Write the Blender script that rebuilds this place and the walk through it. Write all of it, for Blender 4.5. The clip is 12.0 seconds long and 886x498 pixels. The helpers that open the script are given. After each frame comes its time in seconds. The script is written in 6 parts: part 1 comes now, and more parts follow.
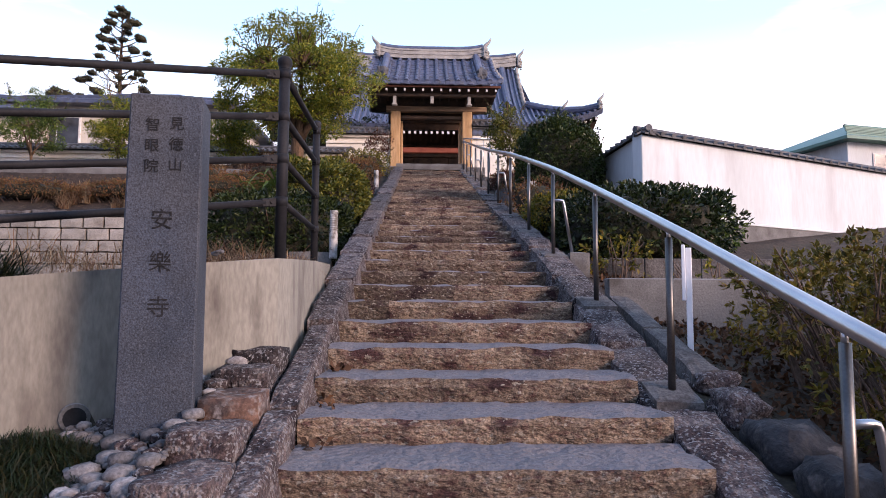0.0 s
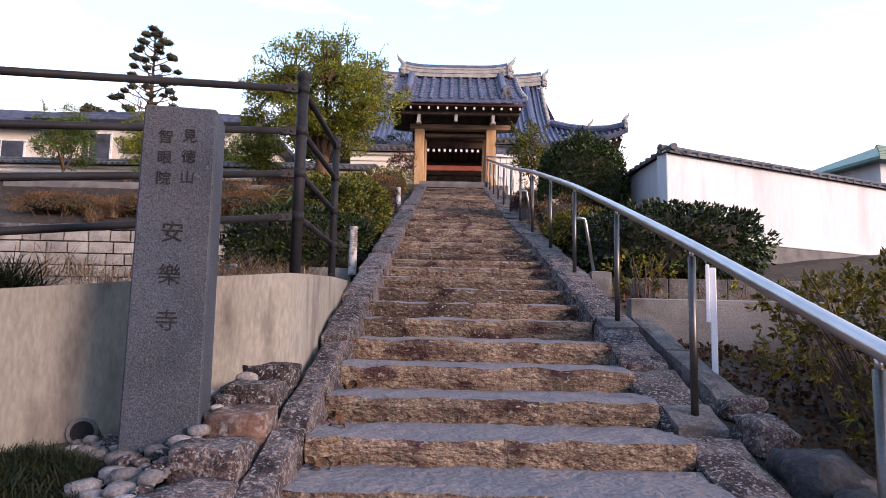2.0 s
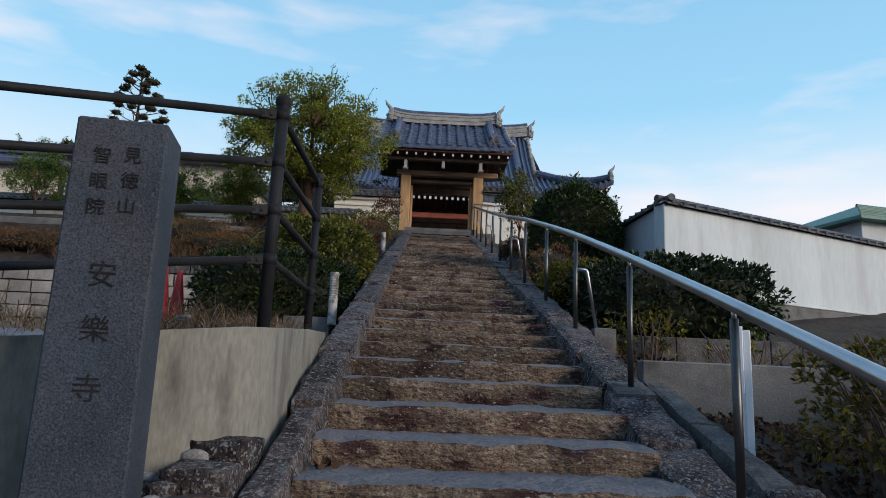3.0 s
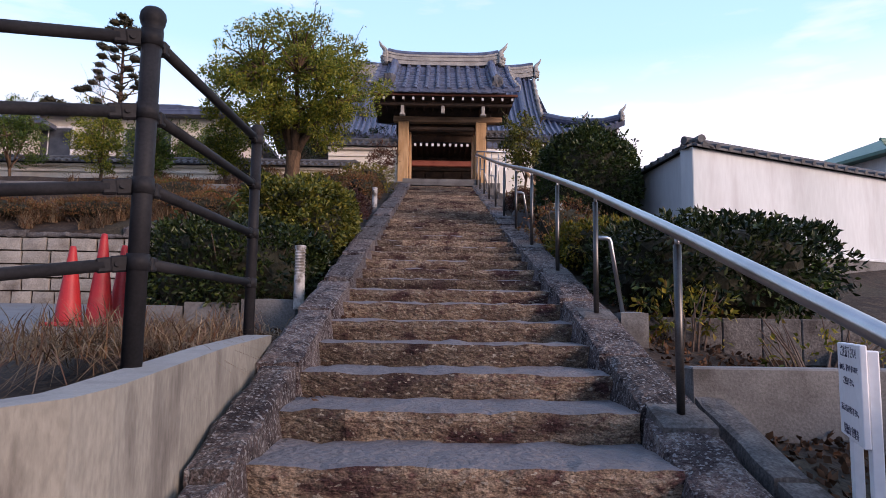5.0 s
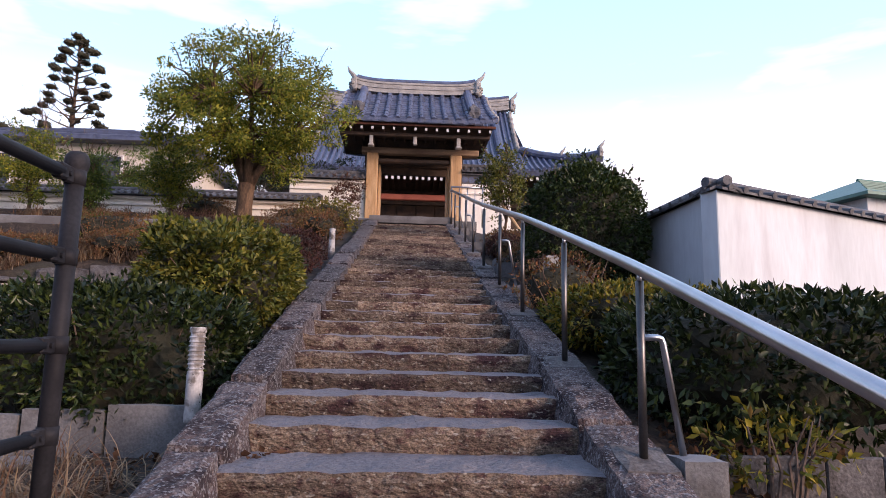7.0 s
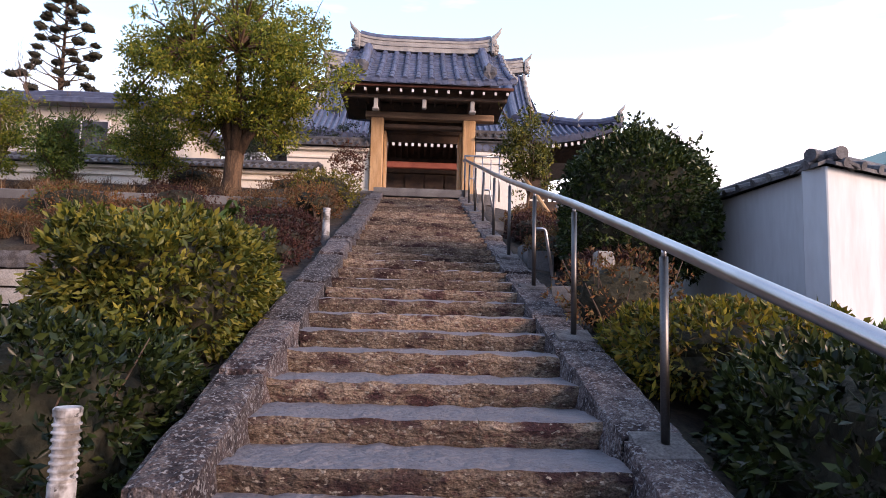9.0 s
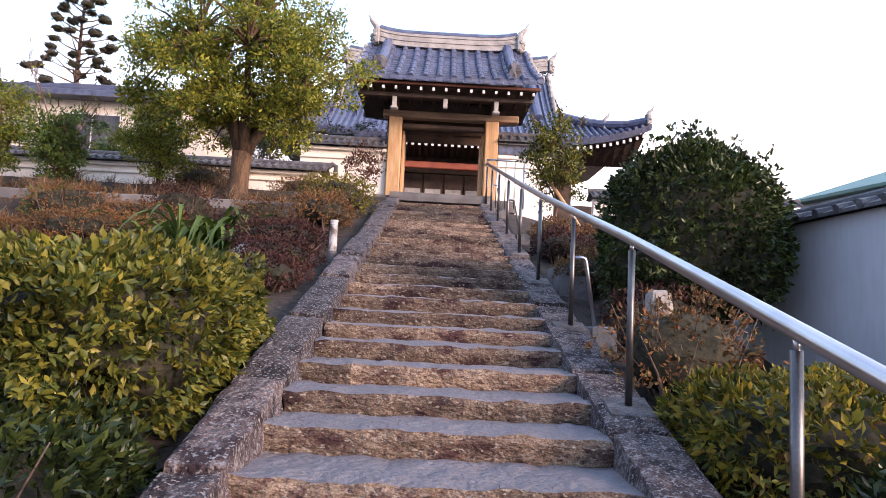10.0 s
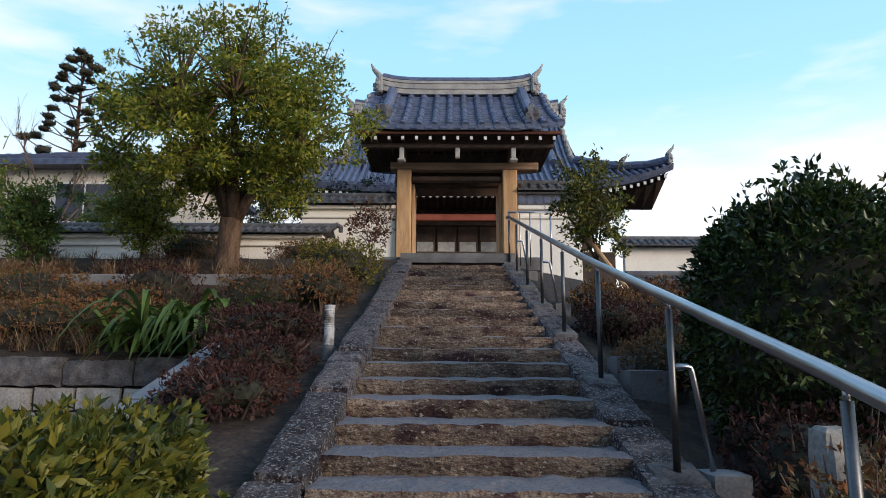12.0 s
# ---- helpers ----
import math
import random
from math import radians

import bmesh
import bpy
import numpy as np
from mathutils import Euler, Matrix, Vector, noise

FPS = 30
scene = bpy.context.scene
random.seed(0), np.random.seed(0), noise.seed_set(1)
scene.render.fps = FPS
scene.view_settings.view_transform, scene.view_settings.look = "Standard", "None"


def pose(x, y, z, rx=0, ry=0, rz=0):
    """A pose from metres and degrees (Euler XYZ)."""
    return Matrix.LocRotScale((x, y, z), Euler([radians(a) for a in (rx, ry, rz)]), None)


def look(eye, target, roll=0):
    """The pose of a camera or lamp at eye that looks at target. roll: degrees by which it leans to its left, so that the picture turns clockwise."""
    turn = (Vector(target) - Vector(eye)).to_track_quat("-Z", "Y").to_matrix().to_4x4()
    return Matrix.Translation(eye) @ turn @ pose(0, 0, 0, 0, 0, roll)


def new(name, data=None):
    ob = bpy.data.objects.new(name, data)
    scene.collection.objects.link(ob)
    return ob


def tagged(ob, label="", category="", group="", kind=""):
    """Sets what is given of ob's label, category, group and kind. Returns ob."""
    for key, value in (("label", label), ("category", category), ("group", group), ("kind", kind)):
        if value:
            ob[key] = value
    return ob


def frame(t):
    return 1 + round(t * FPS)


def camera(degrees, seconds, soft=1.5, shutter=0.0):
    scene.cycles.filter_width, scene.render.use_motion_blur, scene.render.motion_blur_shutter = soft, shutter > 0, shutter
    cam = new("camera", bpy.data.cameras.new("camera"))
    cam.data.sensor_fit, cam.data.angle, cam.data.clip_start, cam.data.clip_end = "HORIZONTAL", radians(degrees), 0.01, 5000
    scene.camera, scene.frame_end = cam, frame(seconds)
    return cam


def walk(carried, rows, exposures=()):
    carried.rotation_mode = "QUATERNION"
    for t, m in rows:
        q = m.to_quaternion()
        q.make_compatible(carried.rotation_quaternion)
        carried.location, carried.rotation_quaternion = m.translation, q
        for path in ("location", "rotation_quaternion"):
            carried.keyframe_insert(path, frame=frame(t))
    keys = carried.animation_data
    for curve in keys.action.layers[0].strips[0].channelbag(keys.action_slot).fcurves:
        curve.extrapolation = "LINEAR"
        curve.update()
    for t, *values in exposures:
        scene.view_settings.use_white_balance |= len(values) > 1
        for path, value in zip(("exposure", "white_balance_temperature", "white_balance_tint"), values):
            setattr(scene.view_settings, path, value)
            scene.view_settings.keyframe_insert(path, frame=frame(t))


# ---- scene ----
cam = camera(68.3, 12.0, 0.9)
PATH = [
    (0, (-0.082, 0.291, 1.349), (-0.013, 2.282, 1.521), 0.3),
    (0.5, (-0.071, 0.291, 1.345), (-0.042, 2.285, 1.498), 0.6),
    (1, (-0.069, 0.326, 1.344), (-0.026, 2.322, 1.473), 1.6),
    (1.5, (-0.059, 0.339, 1.344), (-0.033, 2.334, 1.484), 1.0),
    (2, (-0.036, 0.361, 1.348), (-0.04, 2.348, 1.574), 1.2),
    (2.5, (-0.046, 0.506, 1.359), (-0.088, 2.486, 1.643), 2.0),
    (3, (-0.105, 0.905, 1.433), (-0.06, 2.87, 1.805), 2.4),
    (3.2, (-0.079, 1.044, 1.471), (-0.018, 3.014, 1.807), 2.2),
    (4.8, (0.057, 1.958, 1.766), (0.18, 3.941, 1.995), 0.1),
    (5, (0.096, 2.117, 1.822), (0.12, 4.106, 2.032), 0.8),
    (5.5, (0.158, 2.494, 1.896), (0.223, 4.482, 2.101), 2.1),
    (6, (0.168, 2.891, 2.054), (0.269, 4.871, 2.322), 1.4),
    (6.5, (0.174, 3.324, 2.184), (0.185, 5.3, 2.494), 1.2),
    (6.7, (0.173, 3.513, 2.238), (0.263, 5.486, 2.552), 1.7),
    (8.3, (0.135, 4.823, 2.735), (0.224, 6.806, 2.981), -0.3),
    (8.5, (0.185, 4.972, 2.77), (0.128, 6.955, 3.022), -0.9),
    (9, (0.147, 5.389, 2.8), (0.232, 7.376, 3.006), 1.5),
    (9.5, (0.14, 5.89, 2.984), (0.147, 7.879, 3.189), 1.0),
    (10, (0.148, 6.279, 3.146), (0.179, 8.269, 3.343), 2.9),
    (10.5, (0.168, 6.641, 3.251), (0.323, 8.614, 3.541), 0.1),
    (11, (0.121, 7.007, 3.398), (0.236, 8.973, 3.745), 2.1),
    (11.5, (0.115, 7.561, 3.513), (0.242, 9.526, 3.865), 3.8),
    (12, (0.067, 7.867, 3.653), (0.051, 9.838, 3.996), 0.3),
]
EXPO = [(0, -0.39, 7200, 38), (1.5, -0.39, 7200, 38), (2.0, -0.26, 7400, 38), (2.5, -0.88, 7500, 34), (3.1, -1.33, 6500, 12), (4.8, -0.93, 7000, 34), (5.5, -0.48, 7200, 38), (6.0, -0.38, 7200, 38), (6.6, -0.48, 7200, 38),
        (8.4, -0.38, 7800, 40), (9.0, -0.30, 7600, 39), (9.5, 0.28, 7500, 38), (10.0, 0.22, 7500, 38), (10.5, -0.45, 7200, 36), (11.0, -0.51, 7100, 34), (11.5, -1.31, 6300, 26), (12.0, -0.93, 6750, 16)]
walk(cam, [(t, look(eye, target, roll)) for t, eye, target, roll in PATH], EXPO)

# ---- world, sun, exposure ----
SUN_ELEV, SUN_AZ = 17.0, 128.0   # azimuth clockwise from +y
world = bpy.data.worlds.new("world")
scene.world = world
world.use_nodes = True
wn, wl = world.node_tree.nodes, world.node_tree.links
wn.clear()
sky = wn.new("ShaderNodeTexSky")
sky.sky_type = "NISHITA"
sky.sun_disc = False
sky.sun_elevation, sky.sun_rotation = radians(SUN_ELEV), radians(SUN_AZ)
sky.air_density, sky.dust_density, sky.ozone_density = 1.0, 1.5, 1.5
coord = wn.new("ShaderNodeTexCoord")
squash = wn.new("ShaderNodeMapping")
squash.inputs["Scale"].default_value = (1.6, 1.6, 7.0)
cloud = wn.new("ShaderNodeTexNoise")
cloud.inputs["Scale"].default_value, cloud.inputs["Detail"].default_value = 1.7, 7.0
cramp = wn.new("ShaderNodeValToRGB")
cramp.color_ramp.elements[0].position, cramp.color_ramp.elements[1].position = 0.50, 0.74
cramp.color_ramp.elements[0].color, cramp.color_ramp.elements[1].color = (0, 0, 0, 1), (0.8, 0.8, 0.8, 1)
split = wn.new("ShaderNodeSeparateXYZ")
haze = wn.new("ShaderNodeValToRGB")            # bright thin haze: white low down, bluer higher up
els = haze.color_ramp.elements
els.new(0.2)
els.new(0.38)
for el, (ps, c3) in zip(els, ((0.0, (1.0, 0.97, 1.0)), (0.2, (0.82, 0.94, 1.0)), (0.38, (0.34, 0.69, 0.95)), (0.8, (0.17, 0.42, 0.72)))):
    el.position, el.color = ps, (*c3, 1)
gain = wn.new("ShaderNodeMix")
gain.data_type, gain.blend_type = "RGBA", "MULTIPLY"
gain.inputs["Factor"].default_value = 1.0
gain.inputs["B"].default_value = (29.0, 29.0, 29.0, 1)
puff = wn.new("ShaderNodeMix")
puff.data_type = "RGBA"
puff.inputs["B"].default_value = (1.0, 0.93, 0.95, 1)
cmix = wn.new("ShaderNodeMix")
cmix.data_type = "RGBA"
cmix.inputs["Factor"].default_value = 0.85
back = wn.new("ShaderNodeBackground")
back.inputs["Strength"].default_value = 0.10
out = wn.new("ShaderNodeOutputWorld")
wl.new(coord.outputs["Generated"], squash.inputs["Vector"])
wl.new(coord.outputs["Generated"], split.inputs[0])
wl.new(split.outputs["Z"], haze.inputs["Fac"])
wl.new(squash.outputs["Vector"], cloud.inputs["Vector"])
wl.new(cloud.outputs["Fac"], cramp.inputs["Fac"])
wl.new(haze.outputs["Color"], puff.inputs["A"])
wl.new(cramp.outputs["Color"], puff.inputs["Factor"])
away = wn.new("ShaderNodeVectorMath")           # unseen low western sky made dimmer and bluer, to darken what faces it
away.operation = "DOT_PRODUCT"
away.inputs[1].default_value = (-0.85, -0.53, 0.0)
dim = wn.new("ShaderNodeValToRGB")
dim.color_ramp.interpolation = "EASE"
dim.color_ramp.elements[0].position, dim.color_ramp.elements[1].position = 0.10, 0.85
dim.color_ramp.elements[0].color, dim.color_ramp.elements[1].color = (1, 1, 1, 1), (0.32, 0.40, 0.54, 1)
side = wn.new("ShaderNodeMix")
side.data_type, side.blend_type = "RGBA", "MULTIPLY"
side.inputs["Factor"].default_value = 1.0
wl.new(coord.outputs["Generated"], away.inputs[0])
wl.new(away.outputs["Value"], dim.inputs["Fac"])
wl.new(puff.outputs["Result"], side.inputs["A"])
wl.new(dim.outputs["Color"], side.inputs["B"])
wl.new(side.outputs["Result"], gain.inputs["A"])
wl.new(gain.outputs["Result"], cmix.inputs["B"])
wl.new(sky.outputs["Color"], cmix.inputs["A"])
wl.new(cmix.outputs["Result"], back.inputs["Color"])
wl.new(back.outputs["Background"], out.inputs["Surface"])

sun = bpy.data.lights.new("sun", "SUN")
sun.energy, sun.angle, sun.color = 5.0, radians(20.0), (1.0, 0.86, 0.70)
sun_ob = new("sun", sun)
_a, _e = radians(SUN_AZ), radians(SUN_ELEV)
sun_dir = Vector((math.sin(_a) * math.cos(_e), math.cos(_a) * math.cos(_e), math.sin(_e)))
sun_ob.matrix_world = look(sun_dir * 60, (0, 0, 0))


# ---- materials ----
def mat(name, a, b, scale=3.0, rough=0.85, c=None, fine=60.0, fine_amt=0.25, bump=0.3, bump_scale=40.0, metal=0.0,
        stain=None, stain_scale=1.2, stain_pos=(0.52, 0.66), objvar=0.0, island=0.0, top=None, top_amt=0.9, spec=0.4, coat=0.0, stretch=(1, 1, 1), relief=0.012, lichen=None, lichen_scale=26.0, lichen_pos=(0.56, 0.61)):
    """Two-scale procedural surface: broad mix of a and b, fine grain, optional stains, a top colour that paints light
    from above on up-facing faces, and per-object variation.
    """
    m = bpy.data.materials.new(name)
    m.use_nodes = True
    n, l = m.node_tree.nodes, m.node_tree.links
    p = n["Principled BSDF"]
    geo = n.new("ShaderNodeNewGeometry")
    info = n.new("ShaderNodeObjectInfo")
    mp = n.new("ShaderNodeMapping")
    mp.inputs["Scale"].default_value = stretch
    l.new(geo.outputs["Position"], mp.inputs["Vector"])
    pos = mp.outputs["Vector"]

    def tex(sc, detail=5.0):
        t = n.new("ShaderNodeTexNoise")
        t.inputs["Scale"].default_value, t.inputs["Detail"].default_value = sc, detail
        l.new(pos, t.inputs["Vector"])
        return t.outputs["Fac"]

    def ramp(fac, lo, hi, c0=(0, 0, 0), c1=(1, 1, 1)):
        r = n.new("ShaderNodeValToRGB")
        r.color_ramp.elements[0].position, r.color_ramp.elements[1].position = lo, hi
        r.color_ramp.elements[0].color, r.color_ramp.elements[1].color = (*c0, 1), (*c1, 1)
        l.new(fac, r.inputs["Fac"])
        return r.outputs["Color"]

    def mix(fac, x, y, mode="MIX"):
        k = n.new("ShaderNodeMix")
        k.data_type, k.blend_type = "RGBA", mode
        for key, v in (("Factor", fac), ("A", x), ("B", y)):
            if isinstance(v, (int, float)):
                k.inputs[key].default_value = v
            elif isinstance(v, tuple):
                k.inputs[key].default_value = (*v, 1)
            else:
                l.new(v, k.inputs[key])
        return k.outputs["Result"]

    col = ramp(tex(scale), 0.36, 0.64, a, b)
    if c:
        col = mix(ramp(tex(scale * 3.3), 0.5, 0.68), col, c)
    if stain:
        col = mix(ramp(tex(stain_scale, 8.0), *stain_pos), col, stain)
    if island or objvar:
        src = geo.outputs["Random Per Island"] if island else info.outputs["Random"]
        amt = island or objvar
        col = mix(1.0, col, ramp(src, 0.0, 1.0, (1 - amt,) * 3, (1 + amt, 1 + amt * 0.9, 1 + amt * 0.75)), "MULTIPLY")
    if fine_amt:
        col = mix(1.0, col, ramp(tex(fine, 3.0), 0.3, 0.7, (1 - fine_amt,) * 3, (1 + fine_amt,) * 3), "MULTIPLY")
    if lichen:
        col = mix(ramp(tex(lichen_scale, 7.0), *lichen_pos), col, lichen)
    # top puts cool light from above into the colour, by the normal's upward tilt
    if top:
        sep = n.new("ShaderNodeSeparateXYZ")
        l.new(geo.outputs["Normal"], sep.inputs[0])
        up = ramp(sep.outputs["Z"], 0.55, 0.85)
        top_light = mix(1.0, up, ramp(tex(scale * 2.0), 0.3, 0.6, (top_amt * 0.75,) * 3, (top_amt,) * 3), "MULTIPLY")
        col = mix(top_light, col, top)
    l.new(col, p.inputs["Base Color"])
    p.inputs["Roughness"].default_value = rough
    p.inputs["Metallic"].default_value = metal
    p.inputs["Specular IOR Level"].default_value = spec
    p.inputs["Coat Weight"].default_value = coat
    if bump:
        bp = n.new("ShaderNodeBump")
        bp.inputs["Strength"].default_value, bp.inputs["Distance"].default_value = bump, relief
        l.new(tex(bump_scale, 6.0), bp.inputs["Height"])
        l.new(bp.outputs["Normal"], p.inputs["Normal"])
    return m


def leaf_mat(name, cols, rough=0.5, trans=0.25):
    """Leaves: colour by island from a short ramp, some light passing through."""
    m = bpy.data.materials.new(name)
    m.use_nodes = True
    n, l = m.node_tree.nodes, m.node_tree.links
    p = n["Principled BSDF"]
    geo = n.new("ShaderNodeNewGeometry")
    r = n.new("ShaderNodeValToRGB")
    els = r.color_ramp.elements
    while len(els) < len(cols):
        els.new(0.5)
    for i, cc in enumerate(cols):
        els[i].position = i / (len(cols) - 1)
        els[i].color = (*cc, 1)
    l.new(geo.outputs["Random Per Island"], r.inputs["Fac"])
    t = n.new("ShaderNodeTexNoise")
    t.inputs["Scale"].default_value = 2.2
    l.new(geo.outputs["Position"], t.inputs["Vector"])
    v = n.new("ShaderNodeValToRGB")
    v.color_ramp.elements[0].position, v.color_ramp.elements[1].position = 0.35, 0.68
    v.color_ramp.elements[0].color, v.color_ramp.elements[1].color = (0.65, 0.65, 0.65, 1), (1.3, 1.25, 1.1, 1)
    l.new(t.outputs["Fac"], v.inputs["Fac"])
    k = n.new("ShaderNodeMix")
    k.data_type, k.blend_type = "RGBA", "MULTIPLY"
    k.inputs["Factor"].default_value = 1.0
    l.new(r.outputs["Color"], k.inputs["A"])
    l.new(v.outputs["Color"], k.inputs["B"])
    l.new(k.outputs["Result"], p.inputs["Base Color"])
    p.inputs["Roughness"].default_value = rough
    p.inputs["Specular IOR Level"].default_value = 0.22
    if trans:
        tr = n.new("ShaderNodeBsdfTranslucent")
        l.new(k.outputs["Result"], tr.inputs["Color"])
        ms = n.new("ShaderNodeMixShader")
        ms.inputs["Fac"].default_value = trans
        l.new(p.outputs["BSDF"], ms.inputs[1])
        l.new(tr.outputs["BSDF"], ms.inputs[2])
        l.new(ms.outputs["Shader"], n["Material Output"].inputs["Surface"])
    return m


# top: bluish sky light on the treads, painted into the stone
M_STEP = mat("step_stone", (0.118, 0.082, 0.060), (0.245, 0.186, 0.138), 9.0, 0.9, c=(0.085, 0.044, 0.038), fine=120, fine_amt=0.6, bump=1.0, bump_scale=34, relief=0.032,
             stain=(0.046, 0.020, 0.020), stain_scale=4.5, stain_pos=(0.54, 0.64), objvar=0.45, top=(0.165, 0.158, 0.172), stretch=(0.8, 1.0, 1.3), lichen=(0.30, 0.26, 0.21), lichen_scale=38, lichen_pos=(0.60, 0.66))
M_KERB = mat("kerb_stone", (0.040, 0.027, 0.029), (0.095, 0.074, 0.074), 7.0, 0.92, c=(0.15, 0.13, 0.125), fine=110, fine_amt=0.6, bump=1.0, bump_scale=30, relief=0.04,
             stain=(0.020, 0.012, 0.014), stain_scale=6.0, stain_pos=(0.50, 0.62), objvar=0.5, lichen=(0.21, 0.20, 0.20), lichen_scale=55, lichen_pos=(0.55, 0.62))
M_FOOT = mat("footing_mortar", (0.075, 0.068, 0.066), (0.135, 0.125, 0.12), 6.0, 0.92, fine=70, fine_amt=0.4, bump=0.7, bump_scale=40,
             stain=(0.05, 0.042, 0.04), stain_scale=9.0, stain_pos=(0.5, 0.7))
# top on both concretes: upper faces painted lighter and cooler, as lit from above
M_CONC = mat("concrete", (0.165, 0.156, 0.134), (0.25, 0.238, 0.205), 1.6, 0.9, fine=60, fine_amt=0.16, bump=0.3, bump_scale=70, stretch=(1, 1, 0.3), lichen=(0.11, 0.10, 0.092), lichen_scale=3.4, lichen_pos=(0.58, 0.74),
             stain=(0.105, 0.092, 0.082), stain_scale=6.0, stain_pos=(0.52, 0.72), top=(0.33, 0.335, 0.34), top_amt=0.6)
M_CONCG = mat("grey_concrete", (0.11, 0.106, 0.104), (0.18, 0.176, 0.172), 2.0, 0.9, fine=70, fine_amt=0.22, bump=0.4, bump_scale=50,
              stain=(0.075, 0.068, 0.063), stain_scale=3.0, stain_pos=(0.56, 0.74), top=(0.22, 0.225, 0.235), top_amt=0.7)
M_GRANITE = mat("granite", (0.023, 0.031, 0.045), (0.047, 0.060, 0.085), 2.5, 0.75, fine=150, fine_amt=0.6, bump=0.3, bump_scale=120, lichen=(0.075, 0.082, 0.10), lichen_scale=110, lichen_pos=(0.58, 0.66),
                stain=(0.055, 0.057, 0.064), stain_scale=2.0, stain_pos=(0.5, 0.8))
# near-black that stands for shade in cut strokes and in the drain pipe
M_CARVE = mat("carved_shadow", (0.010, 0.010, 0.012), (0.018, 0.018, 0.021), 8, 0.95, bump=0.2)
M_WHITE = mat("plaster", (0.51, 0.55, 0.555), (0.635, 0.68, 0.69), 0.7, 0.9, fine=20, fine_amt=0.05, bump=0.12, bump_scale=30,
              stain=(0.44, 0.44, 0.45), stain_scale=2.2, stain_pos=(0.52, 0.85), stretch=(1, 1, 0.22))
M_CREAM = mat("cream_plaster", (0.70, 0.66, 0.58), (0.82, 0.78, 0.70), 0.9, 0.9, fine=25, fine_amt=0.05, bump=0.12,
              stain=(0.55, 0.51, 0.45), stain_scale=1.4, stain_pos=(0.57, 0.8), stretch=(1, 1, 0.4))
M_TILE = mat("roof_tile", (0.048, 0.063, 0.112), (0.095, 0.118, 0.19), 5.0, 0.40, fine=60, fine_amt=0.2, bump=0.25, bump_scale=60,
             stain=(0.09, 0.09, 0.09), stain_scale=3.5, stain_pos=(0.55, 0.75), objvar=0.22, spec=0.5)
M_TILEW = mat("weathered_tile", (0.27, 0.262, 0.245), (0.38, 0.368, 0.342), 3.0, 0.75, fine=40, fine_amt=0.2, bump=0.3,
              stain=(0.2, 0.2, 0.2), stain_scale=4, stain_pos=(0.56, 0.7))
M_OLDTILE = mat("dark_wall_tile", (0.06, 0.06, 0.066), (0.115, 0.115, 0.12), 5.0, 0.7, fine=50, fine_amt=0.3, bump=0.4,
                stain=(0.16, 0.16, 0.15), stain_scale=5, stain_pos=(0.6, 0.75))
M_WOOD = mat("new_cypress", (0.42, 0.24, 0.11), (0.54, 0.34, 0.175), 2.0, 0.7, fine=30, fine_amt=0.15, bump=0.2, bump_scale=25,
             stain=(0.33, 0.19, 0.10), stain_scale=3.0, stain_pos=(0.56, 0.8), stretch=(6, 6, 0.7))
M_BEAM = mat("weathered_beam", (0.20, 0.13, 0.085), (0.32, 0.21, 0.13), 2.0, 0.8, fine=30, fine_amt=0.2, bump=0.3, stretch=(0.7, 6, 6))
M_DARKWOOD = mat("dark_wood", (0.035, 0.024, 0.018), (0.075, 0.045, 0.03), 3.0, 0.8, fine=30, fine_amt=0.25, bump=0.3)
M_EAVE = mat("red_brown_eave", (0.085, 0.03, 0.02), (0.14, 0.05, 0.03), 2.0, 0.8, fine=30, fine_amt=0.25, bump=0.2)
M_REDWOOD = mat("red_beam", (0.22, 0.05, 0.03), (0.30, 0.08, 0.045), 2.0, 0.7, fine=30, fine_amt=0.2, bump=0.2)
M_STEEL = mat("stainless_steel", (0.36, 0.37, 0.39), (0.46, 0.47, 0.49), 4.0, 0.30, fine=200, fine_amt=0.04, bump=0.03, metal=1.0)
M_POST = mat("dull_steel", (0.10, 0.096, 0.094), (0.16, 0.155, 0.15), 6.0, 0.42, fine=120, fine_amt=0.12, bump=0.03, metal=1.0)
M_BLACK = mat("black_paint", (0.012, 0.012, 0.014), (0.022, 0.022, 0.025), 6.0, 0.6, fine=80, fine_amt=0.2, bump=0.1, spec=0.14)
M_SOIL = mat("soil", (0.020, 0.014, 0.011), (0.042, 0.028, 0.021), 2.3, 0.97, c=(0.066, 0.045, 0.031), fine=35, fine_amt=0.45, bump=1.0, bump_scale=18,
             stain=(0.042, 0.036, 0.024), stain_scale=0.8, stain_pos=(0.52, 0.68))
M_PAVE = mat("asphalt", (0.10, 0.10, 0.10), (0.17, 0.165, 0.16), 1.2, 0.95, fine=120, fine_amt=0.4, bump=0.5, bump_scale=100)
M_BLOCK = mat("block_stone", (0.23, 0.212, 0.188), (0.33, 0.308, 0.275), 2.5, 0.92, fine=40, fine_amt=0.25, bump=0.8, bump_scale=25,
              stain=(0.13, 0.11, 0.095), stain_scale=1.8, stain_pos=(0.55, 0.72), objvar=0.2)
M_BOULDER = mat("garden_boulder", (0.075, 0.037, 0.027), (0.15, 0.083, 0.06), 7.0, 0.85, c=(0.17, 0.145, 0.135), fine=60, fine_amt=0.35, bump=0.9, bump_scale=16,
                stain=(0.05, 0.035, 0.033), stain_scale=8.0, stain_pos=(0.5, 0.66), objvar=0.4, relief=0.03, lichen=(0.20, 0.17, 0.16), lichen_scale=22, lichen_pos=(0.54, 0.64))
